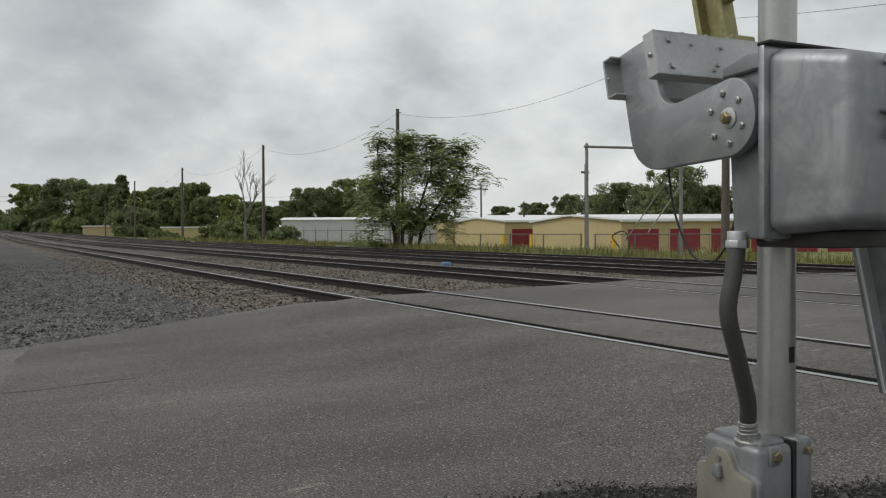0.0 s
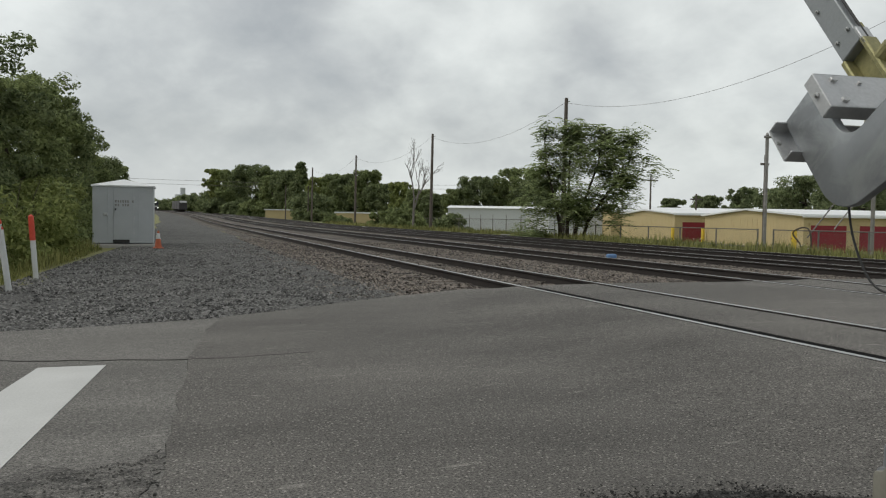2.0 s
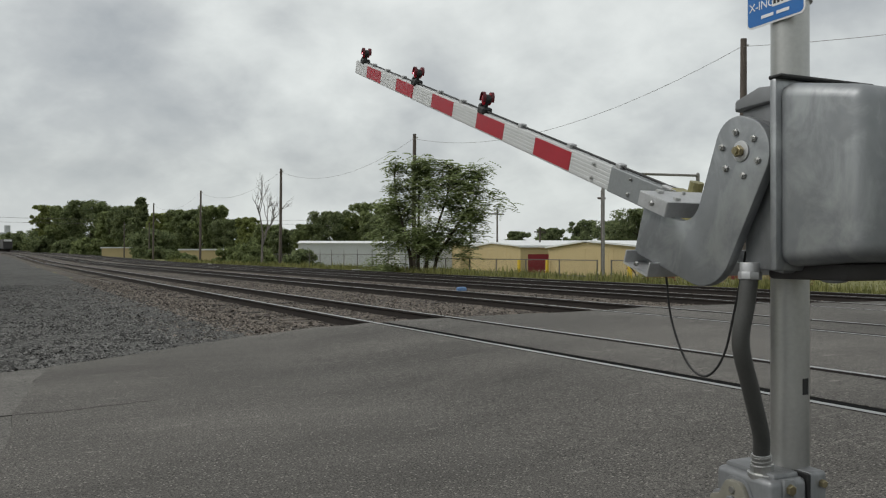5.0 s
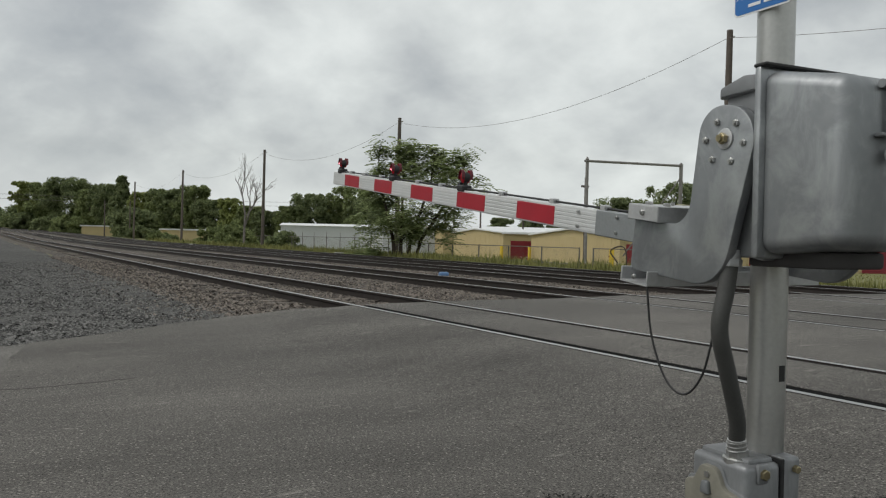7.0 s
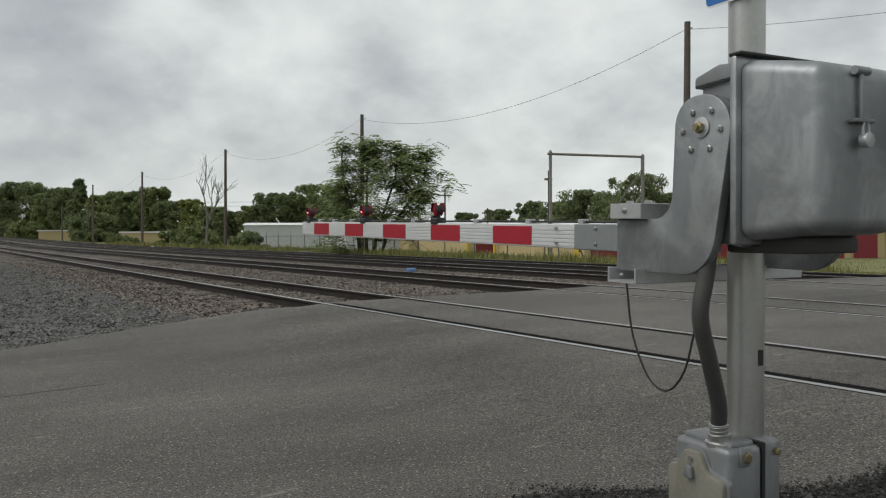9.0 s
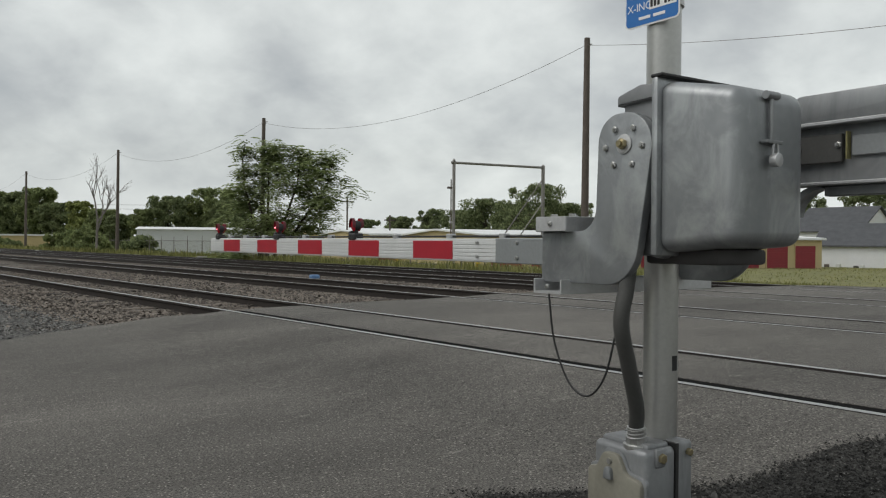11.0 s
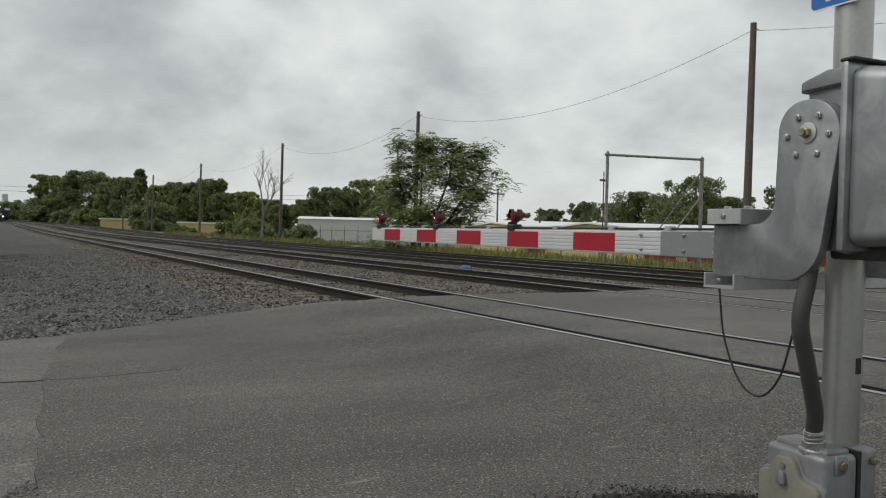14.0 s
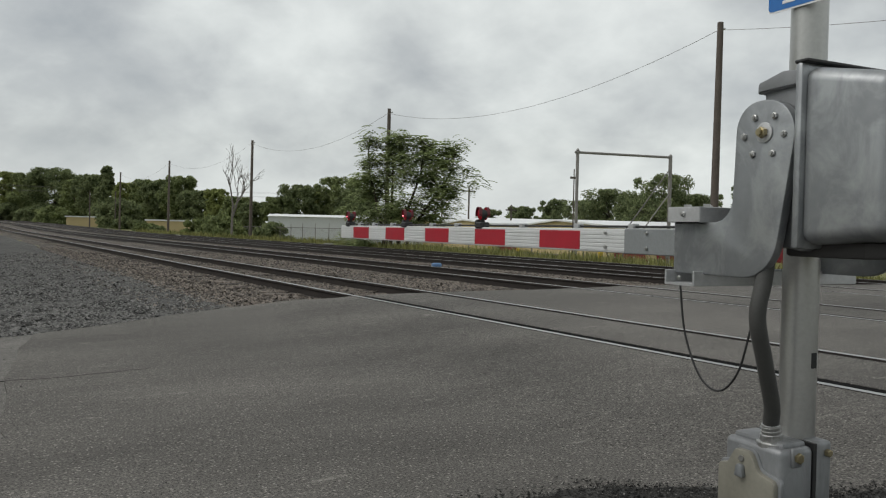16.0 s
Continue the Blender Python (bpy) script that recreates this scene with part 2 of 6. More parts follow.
M = {
    "grass": mat("grass_soil", (0.115, 0.135, 0.040), 0.95, 0, 0.4, 0.5, 0.6, 14, second=(0.165, 0.155, 0.055)),
    "gravel": grit("crushed_gravel", (0.077, 0.0755, 0.071), 26, 0.85, cell=True, bump=1.0, patch=(0.25, 0.25), patch_amount=0.3),
    "stones": mat("gravel_stones", (0.126, 0.123, 0.117), 0.9, 0, 0.55, 3, 0.3, 40, island=0.9),
    "ballast": grit("track_ballast", (0.090, 0.077, 0.065), 22, 0.95, cell=True, bump=0.9, patch=(0.5, 0.2), patch_amount=0.35),
    "ballast_stones": mat("ballast_stones", (0.142, 0.122, 0.104), 0.92, 0, 0.5, 3, 0.3, 40, island=0.9),
    "asphalt": grit("crossing_asphalt", (0.098, 0.0918, 0.0835), 78, 0.95, bump=0.45, patch=(0.2, 0.5), patch_amount=0.42, chips=1.5, wear=0.20),
    "asphalt_old": grit("old_asphalt", (0.126, 0.120, 0.110), 85, 0.7, bump=0.4, patch=(0.25, 0.9), patch_amount=0.24, chips=0.8, wear=0.16),
    "loose": grit("loose_asphalt", (0.033, 0.032, 0.030), 45, 0.8, cell=True, bump=1.0, patch=(1, 1), patch_amount=0.3, chips=2.0),
    "broken": grit("broken_asphalt", (0.094, 0.089, 0.082), 60, 0.9, bump=0.9, patch=(5, 9), patch_amount=0.75, chips=0.8),
    "crumb": mat("asphalt_crumb", (0.115, 0.11, 0.10), 0.92, 0, 0.5, 3, 0.3, 40, island=0.9),
    "paint": mat("road_paint", (0.45, 0.45, 0.435), 0.8, 0, 0.15, 2, 0.3, 70),
    "rail": mat("rail_steel_rust", (0.032, 0.026, 0.023), 0.75, 0.3, 0.35, 2, 0.3, 50),
    "railtop": mat("polished_railhead", (0.36, 0.36, 0.355), 0.36, 0.9, 0.15, 3, 0.1, 40),
    "tie": mat("creosoted_timber", (0.055, 0.045, 0.037), 0.9, 0, 0.5, 2, 0.6, 18, second=(0.095, 0.08, 0.066), per_object=0.5),
    "alum": streaked("cast_aluminium", (0.25, 0.262, 0.27), (0.46, 0.475, 0.48), 0.46, 0.65, 5.5, (1.2, 1.2, 0.8), 0.6),
    "alum_dark": streaked("weathered_aluminium", (0.205, 0.212, 0.218), (0.34, 0.35, 0.355), 0.5, 0.55, 6, (1, 1, 0.4), 0.6),
    "mast": mat("aluminium_tube", (0.40, 0.40, 0.385), 0.38, 0.8, 0.10, 4, 0.04, 60),
    "galv": mat("galvanised_steel", (0.48, 0.485, 0.49), 0.5, 0.6, 0.12, 12, 0.1, 70),
    "bolt": mat("zinc_bolt", (0.45, 0.45, 0.44), 0.35, 0.9, 0.2, 20, 0.1, 90),
    "brass": mat("brass_nut", (0.36, 0.31, 0.19), 0.35, 0.9, 0.2, 20, 0.1, 90),
    "rubber": mat("black_rubber", (0.018, 0.018, 0.018), 0.6, 0, 0.3, 10, 0.2, 90),
    "gap": mat("dark_gap_rubber", (0.012, 0.012, 0.012), 1.0, 0, 0.3, 8, 0.2, 60, spec=0.02),
    "hose": mat("grey_hose", (0.056, 0.056, 0.053), 0.55, 0, 0.15, 10, 0.1, 120),
    "red": mat("red_sheeting", (0.34, 0.014, 0.028), 0.45, 0, 0.12, 8, 0.05, 120),
    "white": mat("white_sheeting", (0.54, 0.55, 0.545), 0.45, 0, 0.08, 8, 0.05, 120),
    "armgrey": mat("arm_aluminium", (0.27, 0.285, 0.29), 0.5, 0.4, 0.1, 6, 0.05, 80),
    "primer": mat("yellow_zinc_plate", (0.27, 0.25, 0.12), 0.5, 0.5, 0.3, 12, 0.1, 60),
    "lens": mat("red_lens", (0.15, 0.008, 0.014), 0.25, 0, 0.1, 10, 0.02, 80, emit=(1.0, 0.02, 0.05, 0.07)),
    "bulb": mat("lit_lamp_bulb", (0.9, 0.3, 0.3), 0.3, 0, 0.0, 10, 0, 80, emit=(1.0, 0.22, 0.28, 3.5)),
    "lens_dark": mat("red_lamp_hood", (0.11, 0.008, 0.014), 0.35, 0, 0.15, 10, 0.05, 80),
    "worn": mat("worn_bright_metal", (0.36, 0.37, 0.37), 0.4, 0.75, 0.15, 9, 0.05, 40),
    "rust": mat("rusty_seed_heads", (0.20, 0.085, 0.05), 0.9, 0, 0.3, 8, 0, 30),
    "pipe": mat("weathered_pipe", (0.24, 0.23, 0.215), 0.6, 0.4, 0.3, 5, 0.1, 40),
    "crack": mat("tar_crack", (0.062, 0.059, 0.055), 0.9, 0, 0.3, 8, 0.2, 60, spec=0.1),
    "beige": mat("beige_cover", (0.235, 0.225, 0.185), 0.5, 0.3, 0.12, 8, 0.05, 60),
    "shed": mat("grey_painted_steel", (0.42, 0.44, 0.45), 0.55, 0.1, 0.08, 2, 0.05, 40),
    "concrete": mat("concrete", (0.36, 0.35, 0.33), 0.9, 0, 0.2, 4, 0.4, 50),
    "black": mat("black_paint", (0.012, 0.012, 0.012), 0.6, 0, 0.2, 8, 0.1, 60),
    "orange": mat("orange_plastic", (0.42, 0.11, 0.05), 0.7, 0, 0.2, 8, 0.1, 60),
    "orange_red": mat("red_marker_paint", (0.55, 0.06, 0.03), 0.6, 0, 0.15, 8, 0.1, 60),
    "wood": mat("pole_wood", (0.10, 0.083, 0.07), 0.9, 0, 0.3, 3, 0.5, 20),
    "bark": mat("bark", (0.075, 0.06, 0.045), 0.95, 0, 0.35, 6, 0.7, 25),
    "dead": mat("dead_wood", (0.17, 0.155, 0.14), 0.95, 0, 0.3, 6, 0.5, 25),
    "yellow_wall": mat("cream_metal_siding", (0.50, 0.40, 0.215), 0.6, 0.05, 0.06, 0.8, 0.05, 10),
    "roof_white": mat("white_metal_roof", (0.70, 0.71, 0.71), 0.5, 0.1, 0.08, 0.7, 0.05, 10),
    "door_red": mat("red_roller_door", (0.24, 0.014, 0.024), 0.5, 0.05, 0.1, 2, 0.05, 10),
    "white_wall": mat("pale_metal_siding", (0.52, 0.54, 0.55), 0.6, 0, 0.08, 0.3, 0.05, 6),
    "house_wall": mat("white_clapboard", (0.66, 0.67, 0.68), 0.7, 0, 0.08, 1, 0.1, 12),
    "shingle": mat("grey_shingles", (0.075, 0.078, 0.085), 0.9, 0, 0.3, 1.5, 0.3, 15),
    "yellow": mat("yellow_bollard_paint", (0.68, 0.47, 0.03), 0.55, 0, 0.12, 4, 0.1, 40),
    "fence": mat("fence_steel", (0.16, 0.15, 0.14), 0.6, 0.5, 0.25, 6, 0.1, 40),
    "blue": mat("blue_sign", (0.02, 0.14, 0.42), 0.4, 0, 0.06, 6, 0.02, 80),
    "sign_white": mat("sign_white", (0.75, 0.75, 0.75), 0.45, 0, 0.05, 6, 0.02, 80),
    "tarp": mat("blue_plastic", (0.10, 0.20, 0.38), 0.5, 0, 0.2, 6, 0.2, 30),
    "elevator": mat("far_concrete", (0.42, 0.44, 0.46), 0.9, 0, 0.1, 0.1, 0, 2),
    "loco": mat("locomotive_black", (0.02, 0.02, 0.022), 0.4, 0, 0.2, 1, 0.05, 10),
    "headlight": mat("headlight", (0.9, 0.9, 0.85), 0.2, 0, 0.0, 1, 0, 10, emit=(1, 0.98, 0.9, 4)),
    "hopper": mat("hopper_grey", (0.05, 0.047, 0.047), 0.7, 0.1, 0.25, 0.5, 0.1, 8),
    "glass": mat("dark_glass", (0.02, 0.025, 0.03), 0.08, 0, 0.1, 4, 0, 10),
}


def leaf_mat(name, a, b):
    m = mat(name, a, 0.7, 0, 0.25, 0.45, 0, 6, second=b, spec=0.15, island=0.5)
    n, l = m.node_tree.nodes, m.node_tree.links
    tr = n.new("ShaderNodeBsdfTranslucent")
    mx = n.new("ShaderNodeMixShader")
    mx.inputs[0].default_value = 0.46
    src = n["Principled BSDF"].inputs["Base Color"].links[0].from_socket
    l.new(src, tr.inputs[0])
    l.new(n["Principled BSDF"].outputs[0], mx.inputs[1])
    l.new(tr.outputs[0], mx.inputs[2])
    l.new(mx.outputs[0], n["Material Output"].inputs[0])
    return m


M["leaf"] = leaf_mat("leaves_mid", (0.15, 0.19, 0.078), (0.24, 0.275, 0.12))
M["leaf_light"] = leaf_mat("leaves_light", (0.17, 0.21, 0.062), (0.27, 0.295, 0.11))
M["leaf_dark"] = leaf_mat("leaves_dark", (0.125, 0.158, 0.074), (0.2, 0.232, 0.112))
M["leaf_locust"] = leaf_mat("locust_leaves", (0.19, 0.245, 0.1), (0.3, 0.345, 0.165))
M["weed"] = leaf_mat("weeds", (0.15, 0.165, 0.055), (0.25, 0.245, 0.095))
M["flower"] = leaf_mat("flower_heads", (0.5, 0.48, 0.40), (0.6, 0.58, 0.5))


# ---- mesh helpers ----
def mesh_of(bm, name, material, smooth=False):
    me = bpy.data.meshes.new(name)
    bm.normal_update()
    bm.to_mesh(me)
    bm.free()
    for mm in (material if isinstance(material, (list, tuple)) else [material]):
        me.materials.append(mm)
    if smooth:
        me.polygons.foreach_set("use_smooth", [True] * len(me.polygons))
        me.set_sharp_from_angle(angle=radians(38))
    return me


def part(name, bm, material, parent=None, label="", smooth=False):
    ob = new(name, mesh_of(bm, name, material, smooth))
    if parent is not None:
        ob.parent = parent
    return tagged(ob, label)


def empty(name, m=Matrix()):
    ob = new(name)
    ob.empty_display_size = 0.1
    ob.matrix_basis = m
    return ob


def box(x0, x1, y0, y1, z0, z1, bevel=0.0, seg=2, bm=None):
    bm2 = bmesh.new()
    bmesh.ops.create_cube(bm2, size=1.0)
    for v in bm2.verts:
        v.co = Vector((x0 + (v.co.x + 0.5) * (x1 - x0), y0 + (v.co.y + 0.5) * (y1 - y0), z0 + (v.co.z + 0.5) * (z1 - z0)))
    if bevel:
        bmesh.ops.bevel(bm2, geom=bm2.edges[:], offset=bevel, segments=seg, affect="EDGES", profile=0.5)
    return join(bm, bm2)


def join(bm, other):
    if bm is None:
        return other
    tmp = bpy.data.meshes.new("tmp")
    other.to_mesh(tmp)
    other.free()
    bm.from_mesh(tmp)
    bpy.data.meshes.remove(tmp)
    return bm


def cyl(p0, p1, r0, r1=None, n=16, bm=None, bevel=0.0):
    p0, p1 = Vector(p0), Vector(p1)
    b2 = bmesh.new()
    bmesh.ops.create_cone(b2, cap_ends=True, segments=n, radius1=r0, radius2=r0 if r1 is None else r1, depth=(p1 - p0).length)
    if bevel:
        caps = [e for e in b2.edges if len(e.link_faces) == 2 and any(len(f.verts) > 4 for f in e.link_faces)]
        bmesh.ops.bevel(b2, geom=caps, offset=bevel, segments=2, affect="EDGES", profile=0.5)
    q = (p1 - p0).to_track_quat("Z", "Y").to_matrix().to_4x4()
    bmesh.ops.transform(b2, matrix=Matrix.Translation((p0 + p1) / 2) @ q, verts=b2.verts[:])
    return join(bm, b2)


def tube(pts, r, n=10, bm=None, cap=True):
    """A round tube along a line of points."""
    b2 = bmesh.new()
    pts = [Vector(p) for p in pts]
    rad = r if isinstance(r, (list, tuple)) else [r] * len(pts)
    rings = []
    ref = Vector((0.31, 0.17, 0.93))
    for i, p in enumerate(pts):
        d = (pts[min(i + 1, len(pts) - 1)] - pts[max(i - 1, 0)]).normalized()
        a = d.cross(ref)
        if a.length < 1e-3:
            a = d.cross(Vector((1, 0, 0)))
        a.normalize()
        b = d.cross(a)
        rings.append([b2.verts.new(p + rad[i] * (math.cos(6.2832 * k / n) * a + math.sin(6.2832 * k / n) * b)) for k in range(n)])
    for u, w in zip(rings, rings[1:]):
        for k in range(n):
            b2.faces.new((u[k], u[(k + 1) % n], w[(k + 1) % n], w[k]))
    if cap:
        b2.faces.new(rings[0][::-1])
        b2.faces.new(rings[-1])
    return join(bm, b2)


def spline(pts, steps=8):
    """Catmull-Rom points through pts."""
    P = [Vector(p) for p in pts]
    P = [2 * P[0] - P[1]] + P + [2 * P[-1] - P[-2]]
    out = []
    for i in range(1, len(P) - 2):
        for s in range(steps):
            t = s / steps
            a, b, c, d = P[i - 1], P[i], P[i + 1], P[i + 2]
            out.append(0.5 * ((2 * b) + (c - a) * t + (2 * a - 5 * b + 4 * c - d) * t * t + (3 * b - a - 3 * c + d) * t ** 3))
    return out + [P[-2]]


def rounded(corners, seg=8):
    """A 2D outline from corners (x, y, radius)."""
    out = []
    n = len(corners)
    for i, (x, y, r) in enumerate(corners):
        p = Vector((x, y))
        a = (Vector(corners[i - 1][:2]) - p).normalized()
        b = (Vector(corners[(i + 1) % n][:2]) - p).normalized()
        half = a.angle(b) / 2
        t = r / math.tan(half)
        c = p + (a + b).normalized() * (r / math.sin(half))
        s, e = p + a * t - c, p + b * t - c
        ang = s.angle_signed(e)
        for k in range(seg + 1):
            q = -ang * k / seg
            out.append(c + Vector((s.x * math.cos(q) - s.y * math.sin(q), s.x * math.sin(q) + s.y * math.cos(q))))
    return out


def slab(outline, x0, x1, bevel=0.0, axis="X"):
    """An outline in (y, z) made thick from x0 to x1 (axis X), or in (x, y) thick in z (axis Z), or in (x, z) thick in y (axis Y)."""
    put = {"X": lambda p, h: (h, p[0], p[1]), "Z": lambda p, h: (p[0], p[1], h), "Y": lambda p, h: (p[0], h, p[1])}[axis]
    bm = bmesh.new()
    lo = [bm.verts.new(put(p, x0)) for p in outline]
    hi = [bm.verts.new(put(p, x1)) for p in outline]
    f0, f1 = bm.faces.new(lo[::-1]), bm.faces.new(hi)
    for i in range(len(lo)):
        j = (i + 1) % len(lo)
        bm.faces.new((lo[i], lo[j], hi[j], hi[i]))
    bmesh.ops.recalc_face_normals(bm, faces=bm.faces[:])
    if bevel:
        es = list(f0.edges) + list(f1.edges)
        bmesh.ops.bevel(bm, geom=es, offset=bevel, segments=2, affect="EDGES", profile=0.5)
    return bm


def solid(name, verts, faces, material, parent=None, label=""):
    me = bpy.data.meshes.new(name)
    me.from_pydata([tuple(v) for v in verts], [], faces)
    me.materials.append(material)
    me.update()
    ob = new(name, me)
    if parent is not None:
        ob.parent = parent
    return tagged(ob, label)


# ---- lie of the land ----
TRACKS = (5.07, 9.70, 14.05, 17.9)
GAUGE = 1.505


def bend(y):
    """How far the line swings west beyond the straight."""
    return -9.5e-5 * max(0.0, y - 100) ** 2 if y < 520 else -16.76 - 0.0798 * (y - 520)


def rise(y):
    return 0.0075 * min(max(0.0, y - 100), 420) if y > 100 else 0.0


def step(a, b, t):
    t = min(1, max(0, (t - a) / (b - a)))
    return t * t * (3 - 2 * t)


def crown(x):
    """The tracks lie on a low rise above the approach road."""
    return 0.14 * step(2.8, 5.0, x) * (1 - step(19.6, 24.0, x))


def land(x, y):
    x0 = x - bend(y)
    z = -0.10 + crown(x0)
    z += -0.085 * step(3.1, 3.9, x0) * (1 - step(20.0, 21.0, x0))
    z += -0.28 * step(20.3, 23.5, x0) - 0.42 * step(26, 60, x0) - 0.3 * step(60, 90, x0)
    z += -0.95 * step(-2.3, -6.0, x0) if x0 < -2.3 else 0
    return z + rise(y)


def spread_axis(core, far):
    return sorted(set([-f for f in far] + core + far))


gx = spread_axis([-14 + 0.7 * i for i in range(63)] + [31, 33, 36, 40, 45, 50, 60, 75, 90], [120, 200, 400, 900, 2400])
gy = spread_axis([-20 + 4 * i for i in range(60)], [230, 280, 340, 400, 460, 520, 700, 1200, 3200])
gv = [(x + bend(y), y, land(x + bend(y), y)) for y in gy for x in gx]
gf = [(j * len(gx) + i, j * len(gx) + i + 1, (j + 1) * len(gx) + i + 1, (j + 1) * len(gx) + i) for j in range(len(gy) - 1) for i in range(len(gx) - 1)]
ground = solid("ground", gv, gf, M["grass"])
tagged(ground, "rough grass and bare soil beside the railway", "ground", kind="structure")


def sheet(name, xs_of, ys, n, lift, material, label, category, wobble=0.0, seed=1):
    """A strip that lies on the land between two lines, x from xs_of(y)."""
    rnd = random.Random(seed)
    vs, fs = [], []
    for y in ys:
        a, b = xs_of(y)
        for i in range(n + 1):
            x = a + (b - a) * i / n
            edge = i in (0, n)
            vs.append((x, y, land(x, y) + (lift if not edge else -0.03) + rnd.uniform(-wobble, wobble)))
    for j in range(len(ys) - 1):
        for i in range(n):
            k = j * (n + 1) + i
            fs.append((k, k + 1, k + n + 2, k + n + 1))
    ob = solid(name, vs, fs, material)
    ob.data.polygons.foreach_set("use_smooth", [True] * len(fs))
    return tagged(ob, label, category, kind="structure")


ys_near = [7 + 0.5 * i for i in range(70)]
ys_far = [42 + 6 * i for i in range(14)] + [130, 160, 200, 250, 310, 380, 460, 560, 800]
sheet("gravel_yard", lambda y: (-2.5 + 0.5 * math.sin(y * 0.9) * 0.5 + bend(y) + min(1.3, max(0, (y - 13) * 0.06)), 3.9 + bend(y)), ys_near + ys_far, 22, 0.05, M["gravel"],
      "grey crushed stone service strip beside the tracks", "gravel", 0.018)
sheet("ballast_bed", lambda y: (3.4 + bend(y), 20.7 + bend(y)), ys_near + ys_far, 40, 0.03, M["ballast"],
      "dark brown-grey stone ballast under the tracks", "ballast", 0.015, 2)


# ---- crossing asphalt ----
def crowned(bm):
    """Cut a flat piece across the slopes of the crossing and lay it over the rise."""
    lo, hi = min(v.co.x for v in bm.verts), max(v.co.x for v in bm.verts)
    for k in range(12):
        for x in (2.8 + 0.2 * k, 19.6 + 0.4 * k):
            if lo < x < hi:
                bmesh.ops.bisect_plane(bm, geom=bm.verts[:] + bm.edges[:] + bm.faces[:], plane_co=(x, 0, 0), plane_no=(1, 0, 0))
    for v in bm.verts:
        v.co.z += crown(v.co.x)
    return bm


def road_piece(name, outline, z, material, label, thick=0.35):
    bm = crowned(slab(outline, z - thick, z, axis="Z"))
    return tagged(part(name, bm, material), label, "road", kind="structure")


EDGE_NORTH = [(0.65, 9.25), (1.47, 9.85), (2.3, 10.63), (3.19, 11.21), (4.01, 11.24), (4.66, 10.92), (5.43, 11.21), (6.1, 11.35), (7.54, 11.43), (9.09, 11.4), (11.07, 11.78), (14.04, 11.42), (18.77, 10.19), (21.0, 9.6), (27, 8.9), (60, 8.5)]


def between(pts, n=3):
    rnd = random.Random(5)
    out = []
    for a, b in zip(pts, pts[1:]):
        for i in range(n):
            t = i / n
            out.append((a[0] + (b[0] - a[0]) * t + rnd.uniform(-0.02, 0.02), a[1] + (b[1] - a[1]) * t + rnd.uniform(-0.03, 0.03)))
    return out + [pts[-1]]


# flush strips between the rails, with flangeway gaps
cuts = [0.0]
for tx in TRACKS:
    for rx in (tx, tx + GAUGE):
        inner = rx == tx
        cuts += [(rx - (0.05 if inner else 0.12)), (rx + (0.215 if inner else 0.05))]


def north(x):
    for a, b in zip(EDGE_NORTH, EDGE_NORTH[1:]):
        if a[0] <= x <= b[0]:
            return a[1] + (b[1] - a[1]) * (x - a[0]) / (b[0] - a[0])
    return EDGE_NORTH[-1][1]


seam = [(0.65, 9.25), (0.42, 8.0), (0.29, 6.79), (0.2, 5.6), (0.15, 4.64), (0.09, 3.76), (0.0, 2.0), (-0.1, -9.0)]
west = between([p for p in EDGE_NORTH if p[0] < 5.4], 3)
road_piece("road_crossing_apron", [(x, y) for x, y in between(seam, 4)[::-1]] + west[1:] + [(cuts[1], north(cuts[1])), (cuts[1], -9.0)], 0.0, M["asphalt"],
           "dark patched asphalt apron at the level crossing")
for i in range(2, len(cuts) - 1, 2):
    a, b = cuts[i], cuts[i + 1]
    n = max(1, int((b - a) / 0.4))
    top = [(a + (b - a) * k / n, north(a + (b - a) * k / n) + (random.uniform(-0.04, 0.04))) for k in range(n + 1)]
    road_piece("road_crossing_panel", [(a, -9.0)] + top + [(b, -9.0)], 0.0 - 0.004 * (i % 4 == 2), M["asphalt"], "dark asphalt infill between the rails")
for tx in TRACKS:
    for rx, x0, x1 in ((tx, 0.075, 0.21), (tx + GAUGE, -0.118, -0.07)):
        s = part("flangeway_strip", box(rx + x0, rx + x1, -9.0, north(rx) - 0.05, -0.16 + crown(rx), crown(rx) - 0.006, 0.004, 1), M["gap"])
        tagged(s, "black rubber strip in the flangeway gap", "rail crossing", kind="structure")
a = cuts[-1]
road_piece("road_far_side", [(a, -9.0), (a, north(a)), (21.0, 9.6), (27, 8.9), (60, 8.5), (60, -9)], 0.0, M["asphalt"], "dark asphalt road beyond the tracks")
road_piece("road_approach", [(-40, -9), (-40, 8.2), (-8, 8.2)] + between([(-1.9, 8.51), (-1.18, 8.61), (-0.4, 8.85), (0.65, 9.25)], 3) + [(x - 0.002, y) for x, y in between(seam, 4)[1:]], -0.004, M["asphalt_old"],
           "pale worn asphalt approach road")
crack = [(-1.9, 7.0), (-1.5, 6.95), (-0.7, 6.8), (0.2, 6.6), (0.95, 6.68), (1.3, 6.8)]
fineline = between(crack, 6)
tagged(part("tar_crack", slab(fineline + [(x, y + 0.012) for x, y in fineline[::-1]], -0.02, 0.0015, axis="Z"), M["crack"]), "dark cracked joint across the asphalt", "road crack", kind="structure")
stop = part("stop_line", slab([(-0.78, 6.51), (-0.32, 6.51), (-0.58, 3.99), (-0.98, -0.4), (-1.5, -0.4), (-1.0, 4.72)], -0.02, 0.001, axis="Z"), M["paint"])
tagged(stop, "worn white painted stop line on the approach", "road marking", kind="structure")


